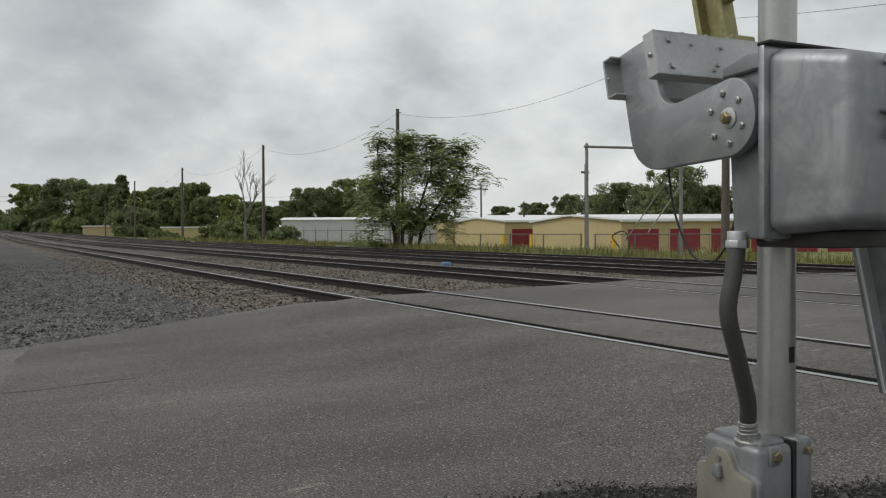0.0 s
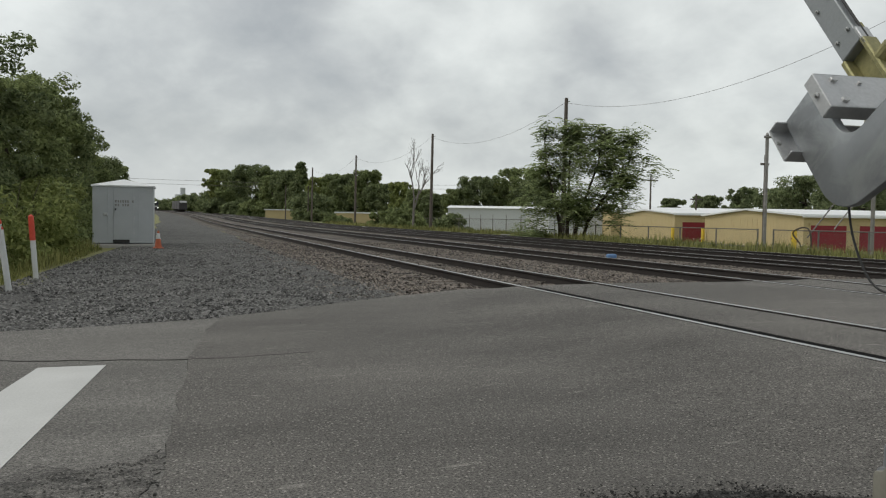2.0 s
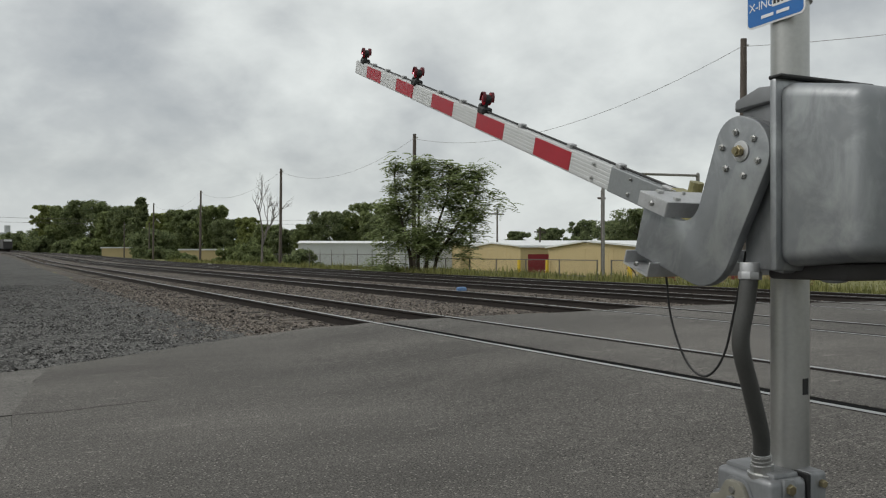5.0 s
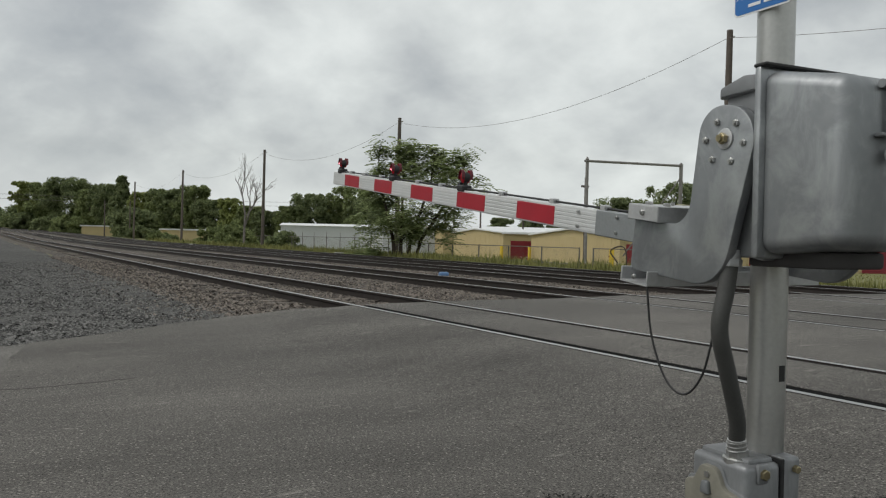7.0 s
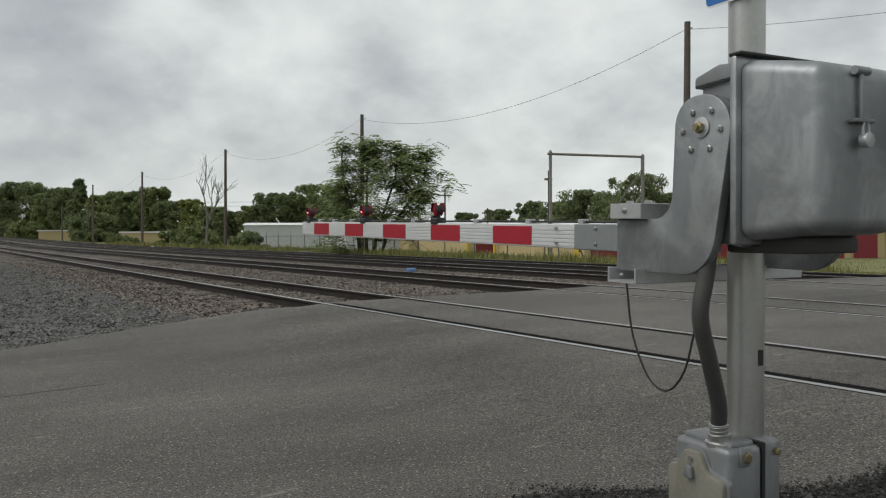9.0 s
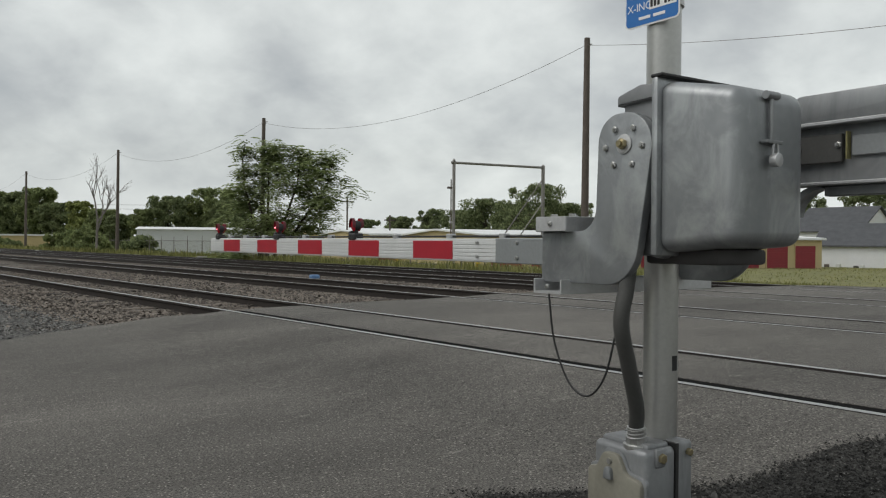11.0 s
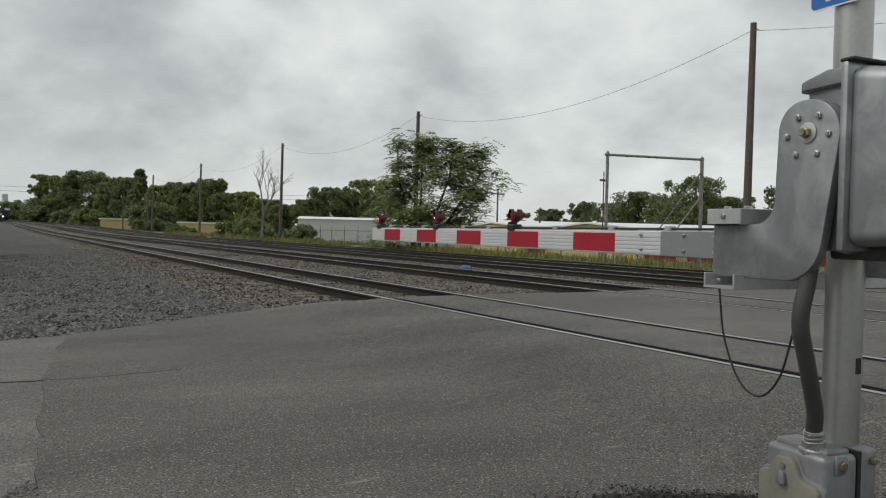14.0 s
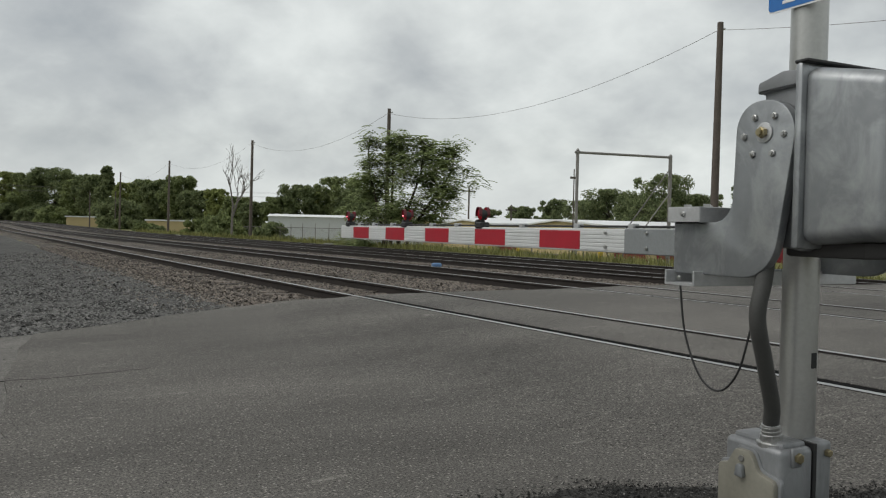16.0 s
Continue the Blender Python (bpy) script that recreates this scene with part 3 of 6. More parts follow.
# ---- tracks ----
PROFILE = [(-0.036, 0.0), (0.036, 0.0), (0.036, -0.03), (0.009, -0.045), (0.009, -0.145), (0.07, -0.165), (0.07, -0.178), (-0.07, -0.178), (-0.07, -0.165), (-0.009, -0.145), (-0.009, -0.045), (-0.036, -0.03)]
RAIL_YS = [-9 + 7 * i for i in range(16)] + [110 + 14 * i for i in range(45)]


def rail_mesh(x, name, parent):
    vs, fs = [], []
    n = len(PROFILE)
    for y in RAIL_YS:
        for px, pz in PROFILE:
            vs.append((x + px + bend(y), y, pz + 0.004 + crown(x) + rise(y)))
    for j in range(len(RAIL_YS) - 1):
        for i in range(n):
            k, m = j * n + i, j * n + (i + 1) % n
            fs.append((k, k + n, m + n, m))
    ob = solid(name, vs, fs, M["rail"], parent)
    ob.data.materials.append(M["railtop"])
    for i, p in enumerate(ob.data.polygons):
        if i % n == 0:
            p.material_index = 1
    return ob


tie_mesh = mesh_of(box(-1.3, 1.3, -0.115, 0.115, -0.17, 0.0, 0.012, 1), "tie", M["tie"])
plate_mesh = mesh_of(box(-0.17, 0.17, -0.09, 0.09, 0.0, 0.018, 0.004, 1), "tie_plate", M["rail"])


def track(x, near_ties):
    rnd = random.Random(int(x * 10))
    t = tagged(empty("railway_track"), "rusty steel rails on dark timber ties, polished railheads", "railway track", "parallel tracks")
    rail_mesh(x, "rail", t)
    rail_mesh(x + GAUGE, "rail", t)
    start = north(x) + 0.3
    for i in range(near_ties):
        y = start + 0.52 * i
        ob = new("tie", tie_mesh)
        ob.parent = t
        ob.matrix_basis = pose(x + GAUGE / 2 + rnd.uniform(-0.06, 0.06), y + rnd.uniform(-0.03, 0.03), crown(x) - 0.142 + rnd.uniform(-0.012, 0.008), 0, 0, rnd.uniform(-1.2, 1.2))
    vs, fs = [], []
    y = start + 0.52 * near_ties
    while y < 170:
        c = x + GAUGE / 2 + bend(y)
        k = len(vs)
        z = rise(y) + crown(x) - 0.145
        vs += [(c - 1.3, y - 0.11, z), (c + 1.3, y - 0.11, z), (c + 1.3, y + 0.11, z), (c - 1.3, y + 0.11, z), (c - 1.3, y - 0.11, z - 0.15), (c + 1.3, y - 0.11, z - 0.15), (c + 1.3, y + 0.11, z - 0.15), (c - 1.3, y + 0.11, z - 0.15)]
        fs += [(k, k + 1, k + 2, k + 3), (k, k + 4, k + 5, k + 1), (k + 1, k + 5, k + 6, k + 2), (k + 3, k + 2, k + 6, k + 7), (k, k + 3, k + 7, k + 4)]
        y += 0.52
    tagged(solid("distant_sleeper_run", vs, fs, M["tie"], t), kind="stuff")
    return t


for tx, count in zip(TRACKS, (90, 80, 60, 40)):
    track(tx, count)


# ---- crossing gate ----
# thing space: x along the shaft away from the road user, y along the lowered arm, z up; the shaft lies at (0, 0, HUB)
HUB = 1.49
GATE_AT = pose(2.23, 1.83, 0, 0, 0, -5.0)


def hexbolt(x, y, z, r=0.012, side=-1, depth=0.009, bm=None):
    bm = cyl((x, y, z), (x + side * depth, y, z), r, n=6, bm=bm, bevel=0.002)
    return cyl((x + side * depth, y, z), (x + side * depth * 1.5, y, z), r * 0.55, n=8, bm=bm)


def channel(x0, x1, y0, y1, z0, z1, t, open_up):
    """A U channel along x."""
    bm = box(x0, x1, y0, y0 + t, z0, z1, 0.002, 1)
    box(x0, x1, y1 - t, y1, z0, z1, 0.002, 1, bm)
    zz = (z0, z0 + t) if open_up else (z1 - t, z1)
    return box(x0, x1, y0 + t * 0.5, y1 - t * 0.5, zz[0], zz[1], 0.0, 1, bm)


def crossing_gate():
    g = tagged(empty("crossing_gate", GATE_AT), "grey aluminium railway crossing gate with red and white striped arm", "crossing gate")
    # mast
    bm = cyl((0.345, 0.14, 0.02), (0.36, 0.14, 4.6), 0.0640, n=40)
    mast = part("mast", bm, M["mast"], g, "round brushed aluminium mast", True)
    part("strap_mark", box(0.338, 0.364, 0.0745, 0.095, 0.672, 0.728, 0.001, 1), M["black"], mast)
    part("tube_clamp", cyl((0.36, 0.14, 2.04), (0.36, 0.14, 2.06), 0.068, n=32), M["galv"], mast)
    # base with door
    bm = box(0.155, 0.318, 0.005, 0.265, 0.0, 0.415, 0.022, 3)
    box(0.185, 0.30, 0.025, 0.25, 0.40, 0.432, 0.012, 2, bm)
    base = part("junction_base", bm, M["alum_dark"], g, "cast aluminium junction box base", True)
    base.matrix_basis = pose(-0.012, 0.02, -0.008)
    bm = box(0.326, 0.40, -0.002, 0.272, 0.0, 0.43, 0.014, 3)
    part("base_half", bm, M["alum_dark"], base, "", True)
    part("base_gasket", box(0.314, 0.330, 0.004, 0.266, 0.0, 0.424, 0.002, 1), M["rubber"], base, "dark gasket line")
    cover = slab(rounded([(0.01, 0.01, 0.01), (0.268, 0.01, 0.01), (0.268, 0.315, 0.02), (0.225, 0.325, 0.02), (0.19, 0.385, 0.03), (0.12, 0.385, 0.035), (0.085, 0.32, 0.035), (0.01, 0.305, 0.025)], 6), 0.128, 0.158, 0.006)
    part("base_cover", cover, M["beige"], base, "beige cast cover plate", True)
    rim = slab(rounded([(-0.002, 0.0, 0.01), (0.274, 0.0, 0.01), (0.274, 0.325, 0.02), (0.23, 0.335, 0.02), (0.195, 0.395, 0.03), (0.112, 0.395, 0.035), (0.078, 0.33, 0.035), (-0.002, 0.315, 0.025)], 6), 0.148, 0.166, 0.004)
    part("cover_rim", rim, M["alum_dark"], base, "", True)
    part("cover_tab", slab(rounded([(0.135, 0.29, 0.004), (0.175, 0.29, 0.004), (0.168, 0.335, 0.012), (0.142, 0.335, 0.012)], 4), 0.110, 0.13, 0.004), M["alum"], base, "", True)
    part("cover_screw", cyl((0.128, 0.155, 0.355), (0.122, 0.155, 0.355), 0.011, n=14), M["bolt"], base)
    part("base_bolt", cyl((0.225, 0.008, 0.385), (0.225, -0.018, 0.385), 0.019, n=6, bevel=0.003), M["brass"], base)
    part("base_lug", box(0.20, 0.25, -0.006, 0.012, 0.35, 0.42, 0.008, 2), M["alum_dark"], base, "", True)
    part("base_bolt", cyl((0.37, -0.002, 0.39), (0.37, -0.02, 0.39), 0.014, n=6, bevel=0.003), M["brass"], base)
    # conduit
    line = spline([(0.045, 0.02, 1.10), (0.03, 0.02, 1.0), (0.015, 0.03, 0.87), (0.075, 0.05, 0.72), (0.15, 0.08, 0.56), (0.178, 0.105, 0.49), (0.182, 0.11, 0.465)], 7)
    hose = part("conduit_hose", tube(line, 0.028, 18), M["hose"], g, "dark grey flexible conduit", True)
    bm = cyl((0.047, 0.02, 1.13), (0.045, 0.02, 1.075), 0.033, n=20, bevel=0.004)
    cyl((0.046, 0.02, 1.10), (0.045, 0.02, 1.075), 0.037, n=8, bm=bm, bevel=0.003)
    part("upper_fitting", bm, M["galv"], hose, "zinc compression fitting", True)
    bm = cyl((0.182, 0.11, 0.48), (0.188, 0.112, 0.435), 0.032, n=20, bevel=0.003)
    cyl((0.187, 0.112, 0.445), (0.19, 0.112, 0.415), 0.038, n=8, bm=bm, bevel=0.003)
    cyl((0.20, 0.115, 0.415), (0.20, 0.115, 0.385), 0.055, n=20, bm=bm, bevel=0.004)
    for k in range(3):
        cyl((0.184, 0.111, 0.472 - 0.014 * k), (0.185, 0.111, 0.466 - 0.014 * k), 0.0345, n=24, bm=bm, bevel=0.001)
    part("lower_fitting", bm, M["bolt"], hose, "bright zinc compression fitting")
    # mechanism housing
    out = rounded([(-0.125, HUB - 0.40, 0.03), (-0.125, HUB + 0.17, 0.01), (-0.02, HUB + 0.185, 0.02), (0.065, HUB + 0.165, 0.012), (0.065, HUB - 0.12, 0.03), (0.05, HUB - 0.385, 0.04), (-0.05, HUB - 0.385, 0.03)], 6)
    house = part("mechanism_housing", slab(out, 0.055, 0.40, 0.012), M["alum_dark"], g, "grey cast mechanism housing", True)
    out = rounded([(-0.125, HUB + 0.145, 0.004), (0.082, HUB + 0.135, 0.004), (0.082, HUB + 0.172, 0.015), (-0.02, HUB + 0.20, 0.03), (-0.125, HUB + 0.19, 0.01)], 5)
    part("hood_lip", slab(out, 0.04, 0.41, 0.008), M["alum_dark"], house, "", True)
    part("shaft_boss", cyl((0.038, 0, HUB), (0.10, 0, HUB), 0.10, n=32, bevel=0.006), M["alum_dark"], house, "", True)
    bm = cyl((0.40, 0, HUB), (0.60, 0, HUB), 0.032, n=20)
    part("drive_shaft", bm, M["alum_dark"], house, "", True)
    part("sump", box(0.10, 0.36, -0.30, 0.0, HUB - 0.412, HUB - 0.36, 0.012, 2), M["hopper"], house, "", True)
    # cover, sloping roof
    bm = box(0.0, 0.385, -0.43, -0.13, HUB - 0.37, HUB + 0.19, 0.045, 5)
    for v in bm.verts:
        if v.co.z > HUB:
            v.co.z += 0.20 * (v.co.y + 0.15)
        k = step(-0.15, -0.43, v.co.y)
        v.co.x += 0.012 * k * (1 if v.co.x < 0.2 else -1)
        if v.co.z < HUB - 0.3:
            v.co.z += 0.02 * k
    lid = part("mechanism_cover", bm, M["alum"], g, "cast aluminium mechanism cover, streaked and dull", True)
    part("cover_flange", box(-0.014, 0.395, -0.146, -0.117, HUB - 0.385, HUB + 0.203, 0.012, 2), M["alum"], lid, "", True)
    part("drip_cap", box(-0.012, 0.39, -0.165, -0.112, HUB + 0.200, HUB + 0.212, 0.004, 1), M["black"], lid, "black rubber drip edge", True)
    bm = cyl((0.165, -0.44, HUB + 0.11), (0.165, -0.44, HUB - 0.03), 0.007, n=10)
    cyl((0.135, -0.44, HUB + 0.115), (0.195, -0.44, HUB + 0.115), 0.013, n=12, bm=bm)
    box(0.12, 0.20, -0.46, -0.43, HUB - 0.035, HUB - 0.025, 0.002, 1, bm)
    latch = part("latch", bm, M["alum_dark"], lid, "hinged hasp", True)
    bm = cyl((0.165, -0.47, HUB - 0.085), (0.165, -0.445, HUB - 0.085), 0.022, n=20, bevel=0.004)
    tube(spline([(0.153, -0.455, HUB - 0.08), (0.153, -0.455, HUB - 0.045), (0.165, -0.455, HUB - 0.03), (0.177, -0.455, HUB - 0.045), (0.177, -0.455, HUB - 0.08)], 4), 0.004, 8, bm)
    part("padlock", bm, M["galv"], lid, "round padlock", True)
    # blue notice on the mast, facing the road user
    zs = HUB + 0.476
    sx = 0.275
    plate = part("notice_plate", slab(rounded([(0.005, zs, 0.02), (0.265, zs, 0.02), (0.265, zs + 0.30, 0.02), (0.005, zs + 0.30, 0.02)], 5), sx, sx + 0.003), M["sign_white"], g, "blue emergency notice plate with white border")
    part("notice_field", slab(rounded([(0.011, zs + 0.006, 0.016), (0.259, zs + 0.006, 0.016), (0.259, zs + 0.294, 0.016), (0.011, zs + 0.294, 0.016)], 5), sx - 0.0012, sx), M["blue"], plate)
    part("number_panel", box(sx - 0.002, sx - 0.001, 0.018, 0.145, zs + 0.055, zs + 0.098), M["sign_white"], plate)
    for k in range(7):
        if k != 3:
            part("number_bar", box(sx - 0.003, sx - 0.002, 0.128 - 0.0165 * k, 0.139 - 0.0165 * k, zs + 0.063, zs + 0.09), M["black"], plate)
    for k in range(2):
        part("word_bar", box(sx - 0.003, sx - 0.0012, 0.14 - 0.07 * k, 0.195 - 0.07 * k, zs + 0.025, zs + 0.036), M["sign_white"], plate)
    for k in range(5):
        part("word_bar", box(sx - 0.003, sx - 0.0012, 0.21 - 0.038 * k, 0.238 - 0.038 * k, zs + 0.112, zs + 0.14), M["sign_white"], plate)
    fc = bpy.data.curves.new("lettering", "FONT")
    fc.body, fc.size, fc.extrude = "X-ING", 0.042, 0.0005
    fc.materials.append(M["sign_white"])
    word = new("lettering", fc)
    word.parent = plate
    word.matrix_basis = Matrix(((0, 0, -1, sx - 0.0018), (-1, 0, 0, 0.252), (0, 1, 0, zs + 0.06), (0, 0, 0, 1)))

    # ---- moving arm: shaft at the origin ----
    out = rounded([(0.122, 0.105, 0.098), (0.138, -0.30, 0.085), (0.42, -0.30, 0.003), (0.42, -0.49, 0.012), (-0.04, -0.49, 0.15), (-0.142, 0.105, 0.12)], 9)
    arm = part("arm_support", slab(out, 0.0, 0.038, 0.006), M["alum"], g, "S-shaped cast aluminium arm support plate", True)
    part("shaft_washer", cyl((0.0, 0, -0.004), (-0.006, 0, -0.004), 0.034, n=28, bevel=0.002), M["galv"], arm, "", True)
    bm = cyl((-0.006, 0, -0.004), (-0.024, 0, -0.004), 0.019, n=6, bevel=0.003)
    cyl((-0.02, 0, -0.004), (-0.032, 0, -0.004), 0.011, n=12, bm=bm)
    part("shaft_nut", bm, M["brass"], arm, "brass-coloured nut")
    for k in range(6):
        q = radians(60 * k + 2)
        part("plate_bolt", hexbolt(0.0, 0.003 + 0.083 * math.cos(q), -0.013 + 0.070 * math.sin(q)), M["bolt"], arm)
    part("far_support_plate", slab(out, 0.62, 0.655, 0.006), M["alum"], arm, "", True)
    part("upper_channel", channel(-0.035, 0.72, 0.25, 0.415, -0.302, -0.245, 0.008, False), M["galv"], arm, "galvanised cross channel")
    part("lower_channel", channel(-0.045, 0.82, 0.262, 0.415, -0.532, -0.478, 0.008, True), M["galv"], arm, "galvanised cross channel")
    part("channel_end", box(-0.037, -0.031, 0.252, 0.413, -0.300, -0.247, 0.001, 1), M["galv"], arm)
    for x, y, z in ((-0.037, 0.33, -0.272), (-0.045, 0.33, -0.505)):
        part("channel_bolt", hexbolt(x, y, z, 0.010), M["bolt"], arm)
    for k in range(4):
        bm = cyl((0.12 + 0.11 * k, 0.415, -0.27), (0.12 + 0.11 * k, 0.428, -0.27), 0.009, n=6)
        part("channel_bolt", bm, M["bolt"], arm)
    for x, y, r in ((0.03, 0.283, 0.014), (0.03, 0.382, 0.014), (0.13, 0.37, 0.008), (0.27, 0.37, 0.009), (0.24, 0.30, 0.008), (0.31, 0.298, 0.008), (0.22, 0.278, 0.007)):
        part("channel_bolt", cyl((x, y, -0.245), (x, y, -0.234), r, n=6, bevel=0.002), M["bolt"], arm)
    # breakaway bracket and grey adapter
    ax, av = 0.405, -0.382
    bm = box(ax - 0.06, ax + 0.06, 0.41, 0.44, av - 0.10, av + 0.13, 0.006, 1)
    box(ax - 0.03, ax + 0.04, 0.43, 0.74, av + 0.05, av + 0.075, 0.006, 1, bm)
    box(ax - 0.03, ax + 0.04, 0.43, 0.74, av - 0.075, av - 0.05, 0.006, 1, bm)
    box(ax + 0.02, ax + 0.04, 0.43, 0.85, av - 0.06, av + 0.06, 0.006, 1, bm)
    cyl((ax, 0.62, av + 0.05), (ax, 0.62, av + 0.13), 0.03, n=12, bm=bm)
    part("breakaway_bracket", bm, M["primer"], arm, "yellow zinc-plated breakaway bracket")
    part("adapter", box(ax - 0.026, ax + 0.026, 0.74, 1.19, av - 0.062, av + 0.060, 0.004, 1), M["armgrey"], arm, "bare grey aluminium adapter")
    part("adapter_lug", box(ax - 0.03, ax + 0.03, 0.70, 0.80, av + 0.058, av + 0.072, 0.003, 1), M["galv"], arm)
    for y in (0.82, 1.02, 1.33):
        for z in (av - 0.033, av + 0.038):
            part("adapter_bolt", hexbolt(ax - 0.026, y, z, 0.009), M["bolt"], arm)
    # boom with sixteen-inch stripes
    L, s0 = 0.385, 1.168
    bm = box(ax - 0.022, ax + 0.022, s0, s0 + 10 * L + 0.34, av - 0.060, av + 0.058, 0.004, 1)
    boom = part("boom", bm, M["white"], arm, "white fibreglass gate arm")
    for k in range(11):
        y0, y1 = s0 + k * L, min(s0 + (k + 1) * L, s0 + 10 * L + 0.34)
        if k % 2:
            bm = box(ax - 0.025, ax + 0.025, y0, y1, av - 0.051, av + 0.046, 0.001, 1)
            part("red_stripe", bm, M["red"], arm, "red reflective stripe")
        else:
            for r in range(5):
                z0 = av - 0.051 + 0.0195 * r
                part("white_rib", box(ax - 0.0245, ax + 0.0245, y0 + 0.002, y1 - 0.002, z0, z0 + 0.0145, 0.001, 1), M["white"], arm)
    # cable on top with clips
    top = av + 0.061
    bm = tube([(ax, y, top + 0.008) for y in (0.72, 1.3, 2.0, 2.7, 3.4, 4.1, 4.7, 5.2)], 0.006, 8)
    part("lamp_cable", bm, M["rubber"], arm, "black cable")
    for y in (1.15, 1.6, 2.15, 3.0, 3.4, 4.15, 4.55, 4.9):
        part("cable_clip", box(ax - 0.02, ax + 0.02, y - 0.02, y + 0.02, top - 0.005, top + 0.022, 0.003, 1), M["galv"], arm)
    for y in (2.65, 3.86, 5.16):
        bm = box(ax - 0.035, ax + 0.035, y - 0.035, y + 0.05, top - 0.012, top + 0.03, 0.008, 1)
        cyl((ax, y, top + 0.02), (ax, y, top + 0.06), 0.014, n=10, bm=bm)
        cyl((ax, y + 0.07, top + 0.028), (ax, y + 0.045, top + 0.028), 0.02, n=12, bm=bm)
        cyl((ax - 0.02, y, top + 0.080), (ax + 0.02, y, top + 0.080), 0.031, n=24, bm=bm, bevel=0.006)
        part("lamp_body", bm, M["rubber"], arm, "black lamp base")
        for sgn in (-1, 1):
            bm = bmesh.new()
            bmesh.ops.create_uvsphere(bm, u_segments=18, v_segments=10, radius=0.048)
            for v in bm.verts:
                v.co = Vector((ax + sgn * (0.018 + max(0, v.co.x * 0.35)), y + v.co.y * 0.50, top + 0.082 + v.co.z * 0.84))
            part("lamp_lens", bm, M["lens"], arm, "round red lamp lens", True)
            if y > 3 and sgn < 0:
                bm = bmesh.new()
                bmesh.ops.create_uvsphere(bm, u_segments=10, v_segments=6, radius=0.006, matrix=Matrix.Translation((ax - 0.034, y + 0.008, top + 0.078)))
                part("lit_bulb", bm, M["bulb"], arm, "glowing pink bulb", True)
            ring = [(ax + sgn * 0.018, ax + sgn * 0.04)]
            vs, fs = [], []
            for i in range(13):
                q = radians(-20 + 220 * i / 12)
                for x, r in ((ring[0][0], 0.053), (ring[0][1], 0.053), (ring[0][1], 0.050), (ring[0][0], 0.050)):
                    vs.append((x, y + 0.52 * r * math.cos(q), top + 0.082 + 0.85 * r * math.sin(q)))
            for i in range(12):
                for j in range(4):
                    fs.append((4 * i + j, 4 * i + (j + 1) % 4, 4 * i + 4 + (j + 1) % 4, 4 * i + 4 + j))
            solid("lamp_visor", vs, fs, M["lens_dark"], arm)
    # counterweight on the far side
    fx = 0.66
    part("counterweight_arm", slab(rounded([(0.06, 0.085, 0.02), (0.06, -0.13, 0.02), (-0.92, -0.13, 0.02), (-0.92, 0.085, 0.02)], 4), fx + 0.02, fx + 0.035, 0.002), M["alum_dark"], arm, "grey cast counterweight arm", True)
    part("counterweight_rail", box(fx - 0.03, fx + 0.06, -0.92, 0.05, 0.076, 0.09, 0.003, 1), M["galv"], arm, "galvanised rail")
    part("counterweight_rail", box(fx - 0.03, fx + 0.06, -0.92, 0.05, -0.135, -0.122, 0.003, 1), M["galv"], arm, "galvanised rail")
    out = rounded([(-0.215, 0.092, 0.01), (-0.215, 0.19, 0.04), (-0.90, 0.19, 0.02), (-0.90, 0.092, 0.01)], 6)
    part("counterweight", slab(out, fx - 0.02, fx + 0.10, 0.004), M["alum_dark"], arm, "dark steel weight plates", True)
    bm = box(fx + 0.0, fx + 0.05, -0.92, -0.33, -0.172, -0.136, 0.004, 1)
    arc = [(-0.335 + 0.11 * math.sin(radians(q)), -0.245 + 0.10 * math.cos(radians(q))) for q in range(0, 91, 10)]
    strut = arc + [(y + 0.022, z + 0.012) for y, z in arc[::-1]]
    join(bm, slab(strut, fx - 0.01, fx + 0.05))
    part("counterweight_brace", bm, M["alum_dark"], arm, "curved cast brace")
    part("weight_plate", box(fx - 0.005, fx + 0.018, -0.395, -0.12, -0.055, 0.045, 0.003, 1), M["hose"], arm, "dark steel plate")
    part("weight_tag", box(fx - 0.006, fx + 0.018, -0.416, -0.41, -0.045, 0.05), M["primer"], arm, "yellow tag")
    part("slot_bar", box(fx + 0.005, fx + 0.018, -0.9, -0.425, -0.035, 0.035, 0.003, 1), M["armgrey"], arm)
    for y in (-0.235, -0.385):
        part("weight_bolt", hexbolt(fx - 0.005, y, 0.005, 0.012), M["bolt"], arm)
    # slack cable below the support
    line = spline([(0.0, 0.0, 0.0), (0.0, -0.035, -0.195), (0.0, -0.12, -0.347), (0.0, -0.22, -0.384), (0.0, -0.305, -0.305), (0.0, -0.357, -0.15), (0.02, -0.392, 0.06)], 8)
    loop = part("slack_cable", tube(line, 0.0042, 8), M["rubber"], g, "thin black slack cable", True)
    return g, arm, loop


gate, gate_arm, gate_loop = crossing_gate()
ARM_ANGLES = [(0, 77.4), (0.5, 72.5), (1, 65), (1.5, 57.7), (2, 50.8), (2.5, 44.9), (3, 39.2), (3.5, 33.1), (4, 27.8), (4.5, 23.3), (5, 19.1), (5.5, 15.4), (6, 12.0), (6.5, 8.9), (7, 6.3), (7.5, 4.2), (8, 2.9), (8.5, 1.9), (9, 1.1), (9.5, 0.5), (10.3, 0.0), (16, 0.0)]


